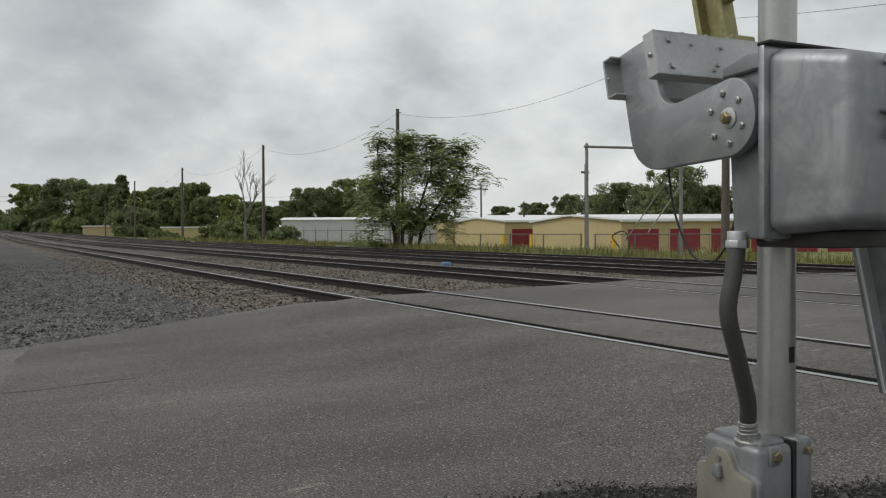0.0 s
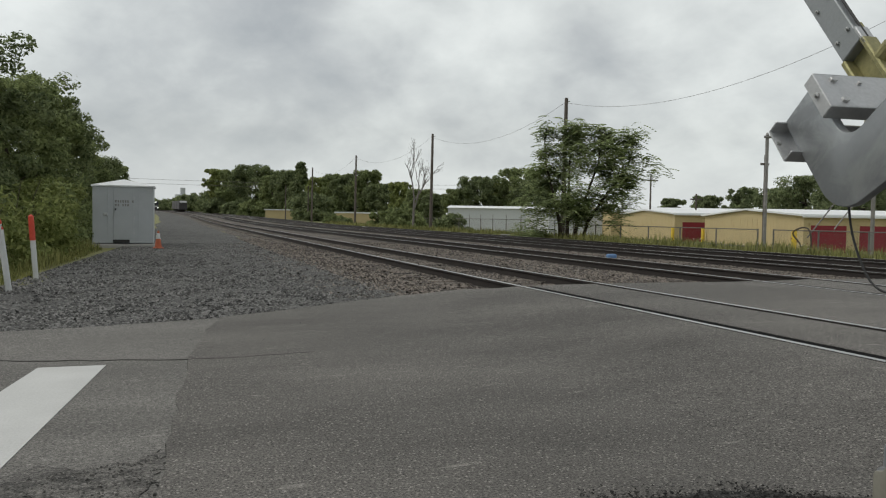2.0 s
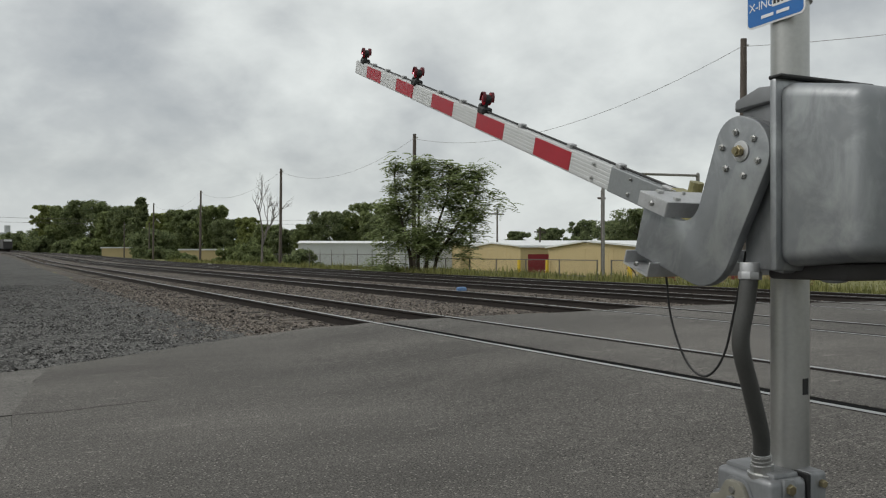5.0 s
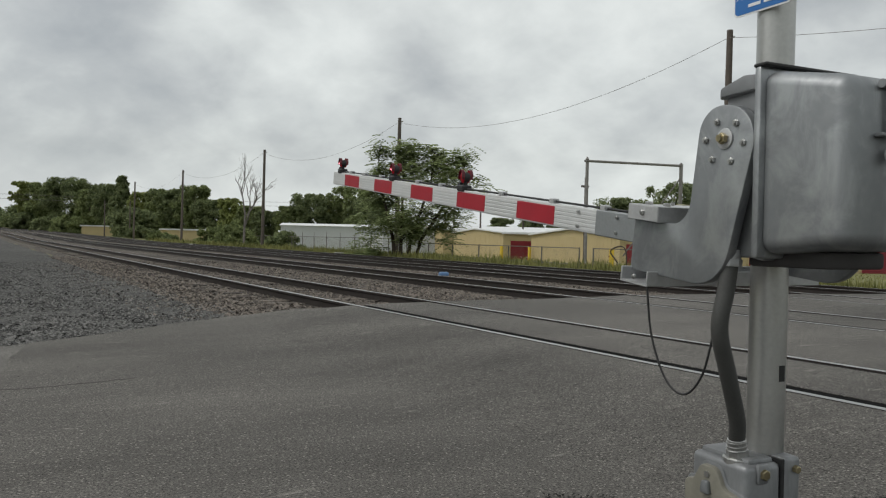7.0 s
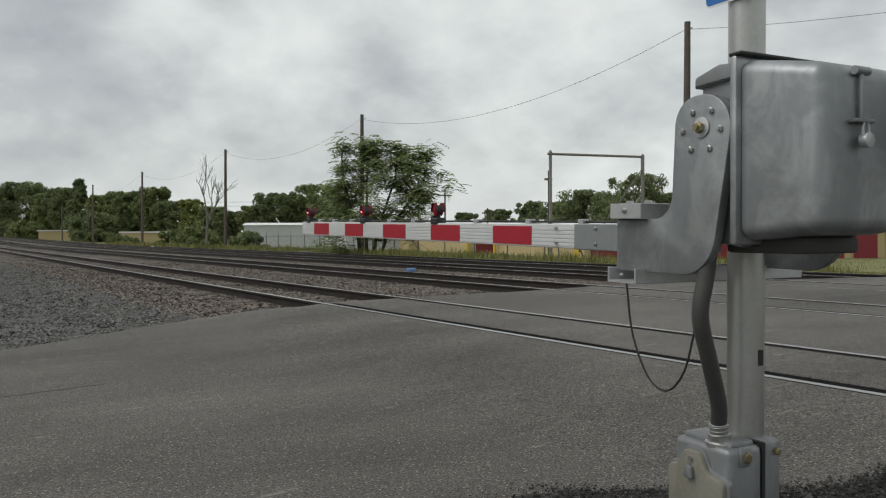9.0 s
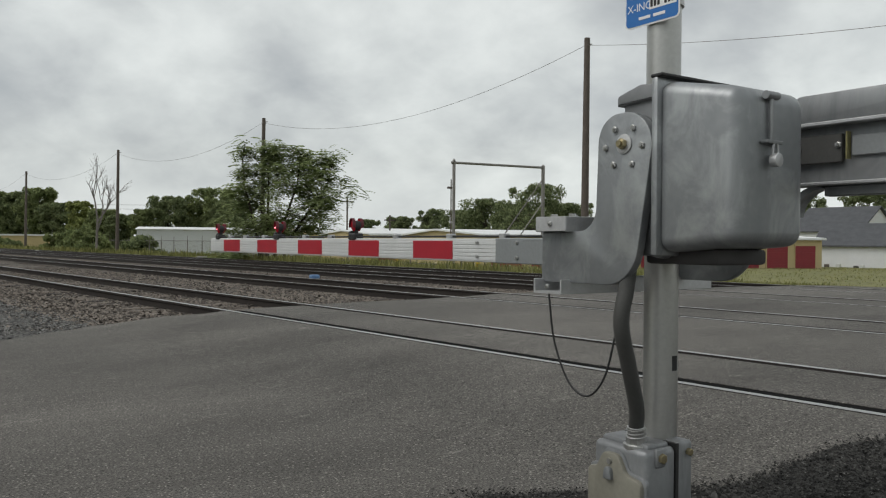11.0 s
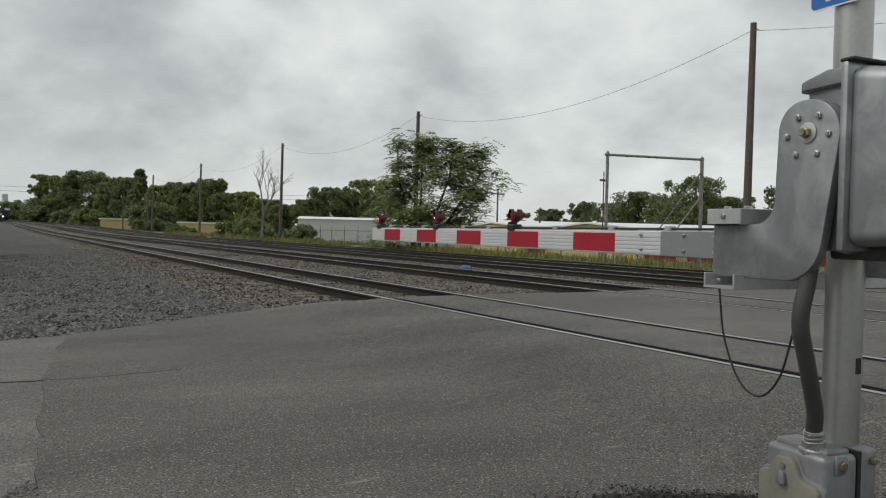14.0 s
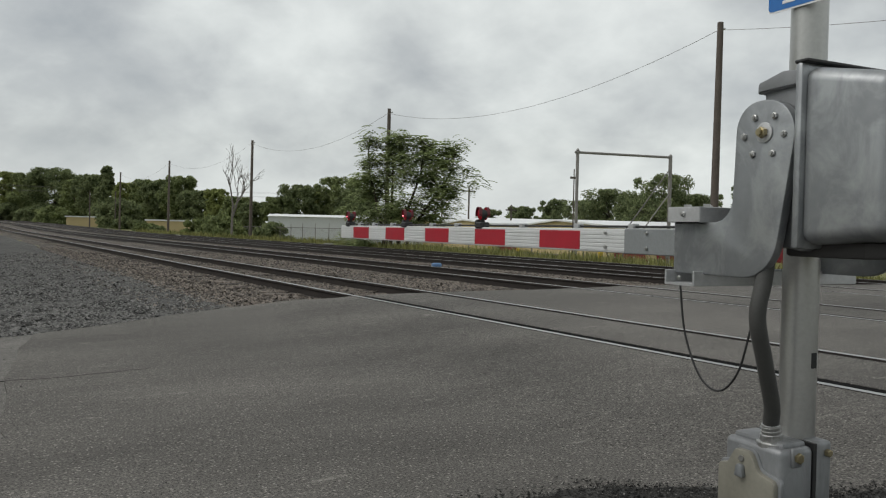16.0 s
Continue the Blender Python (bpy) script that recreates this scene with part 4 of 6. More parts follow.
# ---- equipment shed ----
def equipment_shed():
    x0, x1, y0, y1, z0, z1 = -2.42, -0.40, 31.0, 33.0, 0.06, 2.06
    s = tagged(empty("equipment_shed", Matrix.Translation((-1.41, 32.0, 0))), "grey painted steel equipment shed with hipped roof on a concrete pad", "shed")
    o = Vector((-1.41, 32.0, 0))

    def b(a, c, d, e, f, g2, bev=0.0, seg=1):
        return box(a - o.x, c - o.x, d - o.y, e - o.y, f, g2, bev, seg)

    part("body", b(x0, x1, y0, y1, z0, z1, 0.015), M["shed"], s)
    part("pad", b(x0 - 0.1, x1 + 0.12, y0 - 0.25, y1 + 0.1, -0.15, 0.03, 0.02), M["concrete"], s, "concrete pad")
    vs = [(x0 - 0.05 - o.x, y0 - 0.05 - o.y, z1), (x1 + 0.05 - o.x, y0 - 0.05 - o.y, z1), (x1 + 0.05 - o.x, y1 + 0.05 - o.y, z1), (x0 - 0.05 - o.x, y1 + 0.05 - o.y, z1)]
    vs += [(a, c, z1 + 0.05) for a, c, _ in vs] + [(-0.03, 0, z1 + 0.30)]
    solid("roof", vs, [(0, 1, 5, 4), (1, 2, 6, 5), (2, 3, 7, 6), (3, 0, 4, 7), (4, 5, 8), (5, 6, 8), (6, 7, 8), (7, 4, 8), (3, 2, 1, 0)], M["roof_white"], s, "pale hipped metal roof")
    door = part("door", b(-1.73, -1.06, y0 - 0.022, y0, 0.24, 1.98, 0.006), M["shed"], s, "grey steel door with faded lettering")
    for x in (-1.90, -0.90):
        part("seam", b(x - 0.012, x + 0.012, y0 - 0.02, y0, 0.1, 2.02, 0.004), M["shed"], s)
    part("handle", b(-1.68, -1.64, y0 - 0.06, y0 - 0.02, 1.22, 1.30, 0.006), M["black"], door)
    part("lock_box", b(-2.07, -1.92, y0 - 0.07, y0, 1.02, 1.13, 0.02, 2), M["galv"], s, "round-cornered lock cover")
    for z in (0.35, 0.9, 1.6):
        part("hinge", b(-1.07, -1.035, y0 - 0.04, y0, z, z + 0.12, 0.004), M["galv"], door)
    for row, z, n in ((0, 1.50, 8), (1, 1.37, 6)):
        for k in range(n):
            if (row, k) in ((0, 6), (1, 2)):
                continue
            w = -1.68 + 0.08 * k
            part("letter_bar", b(w, w + 0.05, y0 - 0.026, y0 - 0.022, z, z + 0.085), M["pipe"], door)
    # black box on the wall stands in for shade in the door gap
    part("gap_shade", b(-1.75, -1.2, y0 - 0.03, y0, 0.06, 0.19), M["black"], s, "black strip standing in for the shaded gap under the door")
    part("lifting_eye", b(x0 + 0.08, x0 + 0.2, y0 - 0.03, y0, 1.92, 1.95, 0.004), M["galv"], s)
    part("lifting_eye", b(x1 - 0.2, x1 - 0.08, y0 - 0.03, y0, 1.92, 1.95, 0.004), M["galv"], s)
    return s


equipment_shed()


# ---- cone and marker posts ----
def traffic_cone(at):
    c = tagged(empty("traffic_cone", at), "faded orange traffic cone with white collar by the shed", "traffic cone")
    part("cone", cyl((0, 0, 0.03), (0, 0, 0.60), 0.12, 0.03, 20), M["orange"], c, "", True)
    part("base", box(-0.18, 0.18, -0.18, 0.18, 0, 0.035, 0.02, 2), M["orange"], c)
    part("collar", cyl((0, 0, 0.33), (0, 0, 0.52), 0.077, 0.048, 20), M["white"], c, "white collar", True)
    return c


traffic_cone(pose(-0.22, 29.25, land(-0.2, 29) + 0.05))


def marker_post(at, h, red, r=0.045):
    p = tagged(empty("marker_post", at), "white plastic marker post with red top, leaning", "marker post", "marker posts by the road edge")
    part("shaft", cyl((0, 0, -0.2), (0, 0, h - red), r, n=16), M["white"], p, "", True)
    bm = cyl((0, 0, h - red), (0, 0, h - r), r * 1.05, n=16)
    b2 = bmesh.new()
    bmesh.ops.create_uvsphere(b2, u_segments=16, v_segments=8, radius=r * 1.05, matrix=Matrix.Translation((0, 0, h - r)))
    part("cap", join(bm, b2), M["orange_red"], p, "red cap", True)
    return p


marker_post(pose(-2.24, 13.1, -0.06, 0, 2, 0), 1.08, 0.07, 0.05)
marker_post(pose(-2.13, 13.5, -0.06, 0, -7, 0), 0.98, 0.05, 0.045)
marker_post(pose(-2.10, 15.9, -0.06, 1, -4, 0), 1.14, 0.45, 0.045)
mk = tagged(empty("marker_box", pose(-2.82, 13.9, 0.40, 4, 8, 20)), "faded orange-red plastic marker box on a short post", "marker box")
part("box", box(-0.14, 0.14, -0.06, 0.06, 0.0, 0.22, 0.02, 2), M["orange"], mk)
part("post", box(-0.03, 0.03, -0.03, 0.03, -1.0, 0.0), M["wood"], mk)


# ---- utility poles and wires ----
POLES = [(24.9, 21.45, 9.27), (24.88, 48.8, 9.17), (25.03, 78.1, 9.52), (25.05, 113.4, 9.74), (25, 150, 10.0), (27, -14, 9.2)]
for x, y, h in POLES[:5]:
    z = land(x, y)
    p = tagged(empty("utility_pole", pose(x, y, z, 0, 0.5, 0)), "slender dark wooden utility pole", "utility pole", "poles along the railway")
    part("shaft", cyl((0, 0, -0.3), (0, 0, h - z), 0.17, 0.115, 14), M["wood"], p, "", True)
    part("insulator", cyl((0.10, 0, h - z - 0.25), (0.26, 0, h - z - 0.2), 0.035, n=8), M["galv"], p)
for x, y, h, arm_w in ((54.2, 84.0, 6.6, 2.4), (58.5, 81.1, 4.4, 2.0), (38.0, 45.2, 5.7, 0.8), (22.7, 168.5, 7.3, 0), (27.2, 167.8, 7.3, 0), (60, 100, 6.5, 2.4)):
    z = land(x, y)
    p = tagged(empty("utility_pole", pose(x, y, z)), "distant thin wooden utility pole", "utility pole", "distant poles")
    part("shaft", cyl((0, 0, -0.3), (0, 0, h - z), 0.06 if arm_w == 0.8 else 0.14, 0.04 if arm_w == 0.8 else 0.09, 10), M["wood"], p, "", True)
    if arm_w:
        part("crossarm", box(-arm_w / 2 * 0.8, arm_w / 2 * 0.8, -0.06, 0.06, h - z - 0.7, h - z - 0.55), M["wood"], p)
for (xa, ya, za), (xb, yb, zb) in ((POLES[5], POLES[0]), (POLES[0], POLES[1]), (POLES[1], POLES[2]), (POLES[2], POLES[3]), (POLES[3], POLES[4])):
    pts = []
    for i in range(25):
        t = i / 24
        pts.append((xa + (xb - xa) * t, ya + (yb - ya) * t, za + (zb - za) * t - 0.3 - 4 * t * (1 - t) * 1.5))
    w = part("overhead_wire", tube(pts, 0.009, 5), M["fence"])
    tagged(w, "thin sagging overhead wire between poles", "wire", "overhead wires")
for x in (-60, 100):
    p = tagged(empty("utility_pole", pose(x, 252, land(x, 252))), "distant wooden pole carrying wires over the tracks", "utility pole", "distant poles")
    part("shaft", cyl((0, 0, -0.3), (0, 0, 12.5 - land(x, 252)), 0.2, 0.14, 10), M["wood"], p)
    part("crossarm", box(-0.1, 0.1, -2.6, 2.6, 10.3 - land(x, 252), 10.6 - land(x, 252)), M["wood"], p)
for z, dy in ((10.2, 0), (11.6, 4)):
    pts = [(-60 + 8 * i, 250 + dy, z - 1.2 * math.sin(math.pi * i / 20) + 0.6) for i in range(21)]
    tagged(part("overhead_wire", tube(pts, 0.04, 5), M["fence"]), "thin wire crossing high over the tracks", "wire", "overhead wires")


# ---- trees ----
def leaves(name, centres, radii, per, size, material, parent, seed, squash=0.8, droop=0.0, label=""):
    """A crown of many small leaf blades scattered through clumps."""
    rg = np.random.default_rng(seed)
    C = np.repeat(np.asarray(centres, float), per, axis=0)
    R = np.repeat(np.asarray(radii, float), per)
    n = len(C)
    d = rg.normal(size=(n, 3))
    d /= np.linalg.norm(d, axis=1)[:, None]
    p = C + d * (R * rg.uniform(0.25, 1.0, n) ** 0.6)[:, None] * np.array([1, 1, squash])
    nor = d + rg.normal(size=(n, 3)) * 0.7 + np.array([0, 0, 0.5])
    nor /= np.linalg.norm(nor, axis=1)[:, None]
    a = np.cross(nor, rg.normal(size=(n, 3)))
    a /= np.linalg.norm(a, axis=1)[:, None] + 1e-9
    a[:, 2] -= droop
    b = np.cross(nor, a)
    s = (size * rg.uniform(0.6, 1.3, n))[:, None]
    v = np.stack([p - a * s, p + b * s * 0.45 + nor * s * 0.12, p + a * s, p - b * s * 0.45 + nor * s * 0.12], 1).reshape(-1, 3)
    return blades(name, v, material, parent, label)


def blades(name, v, material, parent, label=""):
    n = len(v) // 4
    me = bpy.data.meshes.new(name)
    me.vertices.add(4 * n)
    me.vertices.foreach_set("co", np.ascontiguousarray(v, dtype=np.float32).ravel())
    me.loops.add(4 * n)
    me.loops.foreach_set("vertex_index", np.arange(4 * n, dtype=np.int32))
    me.polygons.add(n)
    me.polygons.foreach_set("loop_start", np.arange(0, 4 * n, 4, dtype=np.int32))
    me.materials.append(material)
    me.update(calc_edges=True)
    ob = new(name, me)
    if parent is not None:
        ob.parent = parent
    return tagged(ob, label)


def tree(x, y, h, w, seed, material, leaf=0.16, clumps=60, per=120, low=0.18, label="broad leafy green tree", group="trees beside the railway", cat="tree"):
    rnd = random.Random(seed)
    z = land(x, y)
    t = tagged(empty("tree", pose(x, y, z - 0.05)), label, cat, group)
    bm = tube([(0, 0, -0.2), (rnd.uniform(-.1, .1), rnd.uniform(-.1, .1), h * 0.25), (rnd.uniform(-.3, .3), rnd.uniform(-.3, .3), h * 0.55), (rnd.uniform(-.5, .5), rnd.uniform(-.5, .5), h * 0.85)],
              [h * 0.022, h * 0.018, h * 0.011, h * 0.003], 8)
    for k in range(7):
        q, zz = rnd.uniform(0, 6.28), h * rnd.uniform(0.2, 0.6)
        e = Vector((math.cos(q) * w * 0.36, math.sin(q) * w * 0.36, zz + h * rnd.uniform(0.1, 0.28)))
        tube([(0, 0, zz), e * 0.5 + Vector((0, 0, zz * 0.45)), e], [h * 0.009, h * 0.006, h * 0.002], 5, bm)
    part("trunk", bm, M["bark"], t, "", True)
    cs, rs = [], []
    for k in range(clumps):
        u = rnd.random()
        f = low + (1 - low) * u
        # envelope: broad below the middle, domed at the top
        env = math.sin(math.pi * min(1, 0.16 + 0.84 * (1 - u) ** 0.8)) ** 0.6 if u < 0.98 else 0.2
        q = rnd.uniform(0, 6.28)
        rr = w * 0.5 * env * math.sqrt(rnd.uniform(0.25, 1)) * (0.85 + 0.3 * math.sin(q * 3 + seed))
        r = w * rnd.uniform(0.06, 0.145)
        cs.append((math.cos(q) * rr, math.sin(q) * rr, min(h * f, h - r * 0.6)))
        rs.append(r)
    cs.append((0, 0, h * 0.94))
    rs.append(w * 0.1)
    leaves("crown", cs, rs, per, leaf, material, t, seed)
    return t


def bush(x, y, h, w, seed, material, leaf=0.09, per=90, label="dense green bush", group="bushes beside the railway"):
    rnd = random.Random(seed)
    t = tagged(empty("bush", pose(x, y, land(x, y) - 0.05)), label, "bush", group)
    bm = tube([(0, 0, -0.1), (0.1, 0, h * 0.5)], [0.04, 0.015], 6)
    for k in range(5):
        q = rnd.uniform(0, 6.28)
        tube([(0, 0, 0), (math.cos(q) * w * 0.3, math.sin(q) * w * 0.3, h * rnd.uniform(0.5, 0.9))], [0.025, 0.006], 5, bm)
    part("stems", bm, M["bark"], t)
    cs, rs = [], []
    for k in range(int(26 * max(1, w / 3))):
        q, rr, u = rnd.uniform(0, 6.28), w * 0.5 * math.sqrt(rnd.random()), rnd.random()
        r = rnd.uniform(0.16, 0.30) * min(h, w) * 0.8
        cs.append((math.cos(q) * rr, math.sin(q) * rr, max(r * 0.5, (h - r * 0.7) * u * (1 - 0.35 * (rr / w * 2) ** 2))))
        rs.append(r)
    leaves("foliage", cs, rs, per, leaf, material, t, seed)
    return t


LEFT = [(-8.2, 22.5, 9.2, 5.8, "leaf"), (-7.3, 27.5, 7.6, 4.6, "leaf"), (-7.4, 34.0, 8.9, 5.4, "leaf_dark"), (-6.6, 39.5, 8.0, 4.6, "leaf"), (-6.6, 46.0, 9.2, 5.6, "leaf"), (-6.2, 53.0, 8.6, 5.2, "leaf_dark"),
        (-6.0, 61.0, 7.6, 5.0, "leaf"), (-5.4, 70.0, 6.6, 4.4, "leaf_dark"), (-5.0, 82.0, 6.6, 3.6, "leaf"), (-11.5, 30, 8.8, 6, "leaf_dark"), (-11, 40, 9.5, 6, "leaf_dark"), (-11, 19, 9.5, 6, "leaf")]
for i, (x, y, h, w, m) in enumerate(LEFT):
    tree(x, y, h, w, 100 + i, M[m], 0.12, 130, 150, 0.06, "tall leafy green tree in a dense wood edge", "trees along the service strip")
BUSHES = [(-4.4, 17.5, 2.2, 2.6, "leaf"), (-5.6, 15.0, 2.6, 3.0, "leaf_dark"), (-4.2, 20.5, 2.6, 2.8, "leaf_light"), (-3.9, 23.5, 2.8, 2.8, "leaf_light"), (-3.8, 26.5, 2.9, 2.6, "leaf_light"), (-3.9, 29.5, 3.0, 2.6, "leaf"), (-4.1, 33, 3.4, 3.0, "leaf_light"),
          (-4.0, 38, 3.2, 3.0, "leaf"), (-3.9, 44, 3.2, 3.2, "leaf"), (-5.6, 19, 3.4, 3.2, "leaf"), (-5.5, 24, 3.8, 3.4, "leaf"), (-5.4, 30, 4.0, 3.4, "leaf_dark"), (-3.6, 52, 3.0, 3.4, "leaf"), (-3.6, 62, 3.0, 3.4, "leaf_dark"), (-7, 16, 4.0, 3.5, "leaf_dark")]
for i, (x, y, h, w, m) in enumerate(BUSHES):
    bush(x, y, h, w, 300 + i, M[m], 0.085, 170, "dense green bush under the trees", "bushes along the service strip")

FAR = [(18.0, 319.4, 18.0), (22.0, 289.1, 17.6), (26.6, 268.6, 16.7), (29.6, 248.2, 14.9), (32.0, 232.8, 13.8), (36.9, 211.8, 12.4), (39.5, 201.1, 11.5), (40.1, 185.7, 11.7), (41.3, 175.2, 11.0), (42.7, 164.5, 9.3), (43.2, 154.1, 8.0), (43.3, 143.6, 7.0), (43.0, 133.2, 5.2),
       (43.6, 122.4, 6.2), (46.5, 121.4, 7.5), (51.7, 124.7, 8.2), (52.7, 118.8, 9.1), (53.0, 113.2, 8.0), (78.6, 115.9, 4.9), (77.4, 104.5, 5.6), (75.3, 93.5, 5.8), (72.2, 83.1, 6.5), (71.0, 77.4, 6.7), (66.9, 67.5, 6.3), (63.2, 61.3, 7.4), (69.5, 64.9, 6.5), (71.1, 63.1, 5.5),
       (95.5, 88.3, 6.8), (102.8, 79.6, 8.9), (112, 74, 8.5), (125.4, 62.2, 9.2), (129.0, 54.4, 10.5), (128, 46, 9.5)]
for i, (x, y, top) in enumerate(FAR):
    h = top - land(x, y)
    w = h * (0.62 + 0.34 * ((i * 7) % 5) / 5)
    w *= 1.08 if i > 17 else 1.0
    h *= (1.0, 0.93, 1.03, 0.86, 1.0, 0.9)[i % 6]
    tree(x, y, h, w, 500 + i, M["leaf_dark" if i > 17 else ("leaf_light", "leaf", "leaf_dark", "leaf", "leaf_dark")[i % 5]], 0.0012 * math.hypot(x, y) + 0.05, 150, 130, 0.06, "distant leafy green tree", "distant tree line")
# dark conifer among them
con = tagged(empty("tree", pose(34.0, 222.4, land(34, 222))), "distant dark conifer rising over the tree line", "tree", "distant tree line")
part("trunk", cyl((0, 0, 0), (0, 0, 15), 0.25, 0.03, 8), M["bark"], con)
cs, rs = [], []
for k in range(70):
    u = k / 70
    q = k * 2.4
    r = 4.8 * (1 - u) ** 0.9 + 0.3 + 0.6 * math.sin(k * 1.7)
    cs.append((math.cos(q) * r * 0.7, math.sin(q) * r * 0.7, 2 + 13 * u))
    rs.append(0.5 + 0.9 * (1 - u))
leaves("crown", cs, rs, 60, 0.5, M["leaf_dark"], con, 77)
UNDER = [(20.5, 260, 5, 9), (22, 225, 5, 8), (28.5, 172, 6.5, 7.5), (31.5, 176, 5.5, 6), (28.0, 160, 2.6, 5), (25.5, 131, 1.6, 4), (24.8, 118, 1.4, 3), (24.5, 84, 3.4, 4.2), (26.6, 76, 2.6, 3.6), (27.5, 98, 3, 5), (16, 290, 6, 9), (32.5, 128, 2.8, 4), (44, 150, 4, 8)]
for i, (x, y, h, w) in enumerate(UNDER):
    bush(x, y, h, w, 700 + i, M["leaf" if i % 2 else "leaf_dark"], 0.0018 * y + 0.05, 110, "rank green shrub beside the far fence")


# locust tree with feathery fronds on several stems
def locust():
    rnd = random.Random(9)
    t = tagged(empty("tree", pose(22.75, 44.05, land(22.8, 44))), "feathery-leaved green locust tree on several stems by the pole", "tree")
    bm = bmesh.new()
    tips = []
    for dx, dy in ((-0.5, 0.4), (0.1, 0.1), (1.5, -0.8), (0.8, -0.3)):
        lean = Vector((dx * 0.9, dy * 0.9, 0))
        p = [Vector((dx * 0.5, dy * 0.5, -0.3)), Vector((dx * 0.7, dy * 0.7, 1.3)), Vector((dx, dy, 2.8)) + lean * 0.3, Vector((dx, dy, 4.8)) + lean * 1.2, Vector((dx, dy, 6.7)) + lean * 1.5]
        tube(p, [0.13, 0.11, 0.085, 0.05, 0.015], 8, bm)
        for k in range(13):
            i = rnd.randint(1, 3)
            a = p[i].lerp(p[i + 1], rnd.random())
            q = rnd.uniform(0, 6.28)
            ln = rnd.uniform(0.9, 2.0) * (1.15 - 0.11 * a.z)
            e = a + Vector((math.cos(q) * ln, math.sin(q) * ln, rnd.uniform(-0.2, 1.1)))
            tube([a, a.lerp(e, 0.5) + Vector((0, 0, 0.2)), e], [0.035, 0.022, 0.008], 5, bm)
            tips += [a.lerp(e, s) for s in (0.4, 0.6, 0.8, 0.95, 1.05)]
        tips += [p[4], p[4] + Vector((0.2, 0.2, 0.3)), p[3]]
    part("trunk", bm, M["bark"], t, "", True)
    R, D = Vector((0.88, -0.476, 0)), Vector((0.476, 0.88, 0))
    HEIGHTS = (0.4, 1.3, 2.1, 3.2, 4.3, 5.3, 6.2, 7.2)
    WEST = (-3.0, -3.0, -2.9, -2.7, -2.3, -1.5, -0.7, 0.1)
    EAST = (-1.2, 3.9, 4.6, 5.1, 5.5, 5.1, 4.2, 1.8)
    while len(tips) < 520:
        z = rnd.uniform(0.4, 7.2)
        lo, hi = np.interp(z, HEIGHTS, WEST), np.interp(z, HEIGHTS, EAST)
        u, d = rnd.uniform(-1, 1), rnd.uniform(-1, 1)
        s = (lo + hi) / 2 + u * (hi - lo) / 2
        if u * u + d * d > 1 or math.sin(s * 2.3 + 1) + math.sin(z * 3.1 + d * 2) + math.sin(s * 1.1 - z * 2.2) < -0.1 or (z < 1.6 and -1.4 < s < 1.0):
            continue
        tips.append(R * s + D * d * (hi - lo) * 0.42 + Vector((0, 0, z)))
    v = []
    for c in tips:
        for f in range(6):
            q = rnd.uniform(0, 6.28)
            d = Vector((math.cos(q), math.sin(q), rnd.uniform(-0.5, 0.35))).normalized()
            side = d.cross(Vector((0, 0, 1))).normalized()
            s = Vector(c) + Vector((rnd.gauss(0, 0.25), rnd.gauss(0, 0.25), rnd.gauss(0, 0.2)))
            ln = rnd.uniform(0.5, 0.85)
            for k in range(5):
                u = (k + 0.6) / 5
                o = s + d * ln * u - Vector((0, 0, 0.26 * u * u))
                wd = 0.24 * (1 - 0.5 * abs(u - 0.4))
                for sg in (-1, 1):
                    e = o + side * sg * wd + d * 0.03 + Vector((0, 0, -0.045))
                    m = (o + e) * 0.5
                    b = d * 0.075
                    v += [o, m + b, e, m - b]
    blades("crown", np.array([tuple(q) for q in v]), M["leaf_locust"], t, "drooping compound leaves")
    return t


locust()


# bare dead tree
def dead_tree():
    rnd = random.Random(4)
    t = tagged(empty("tree", pose(23.9, 80.5, land(24, 80))), "bare dead tree with spreading grey branches", "tree")
    bm = bmesh.new()

    def grow(p, d, ln, r, n):
        e = p + d * ln
        tube([p, p.lerp(e, 0.5) + Vector((rnd.gauss(0, .04), rnd.gauss(0, .04), 0)) * ln, e], [r, r * 0.8, r * 0.6], 5, bm)
        if n:
            for k in range(3 if n > 1 else 4):
                q = Vector((rnd.gauss(0, 0.5), rnd.gauss(0, 0.5), rnd.gauss(0.35, 0.25)))
                grow(p.lerp(e, rnd.uniform(0.55, 1)), (d * 0.9 + q).normalized(), ln * rnd.uniform(0.5, 0.75), r * 0.55, n - 1)
    grow(Vector((0, 0, -0.2)), Vector((0.02, 0, 1)), 4.0, 0.155, 4)
    part("branch", bm, M["dead"], t)
    return t


dead_tree()


# ---- storage buildings ----
E_DIR, N_DIR = Vector((0.966, -0.259, 0)), Vector((0.259, 0.966, 0))


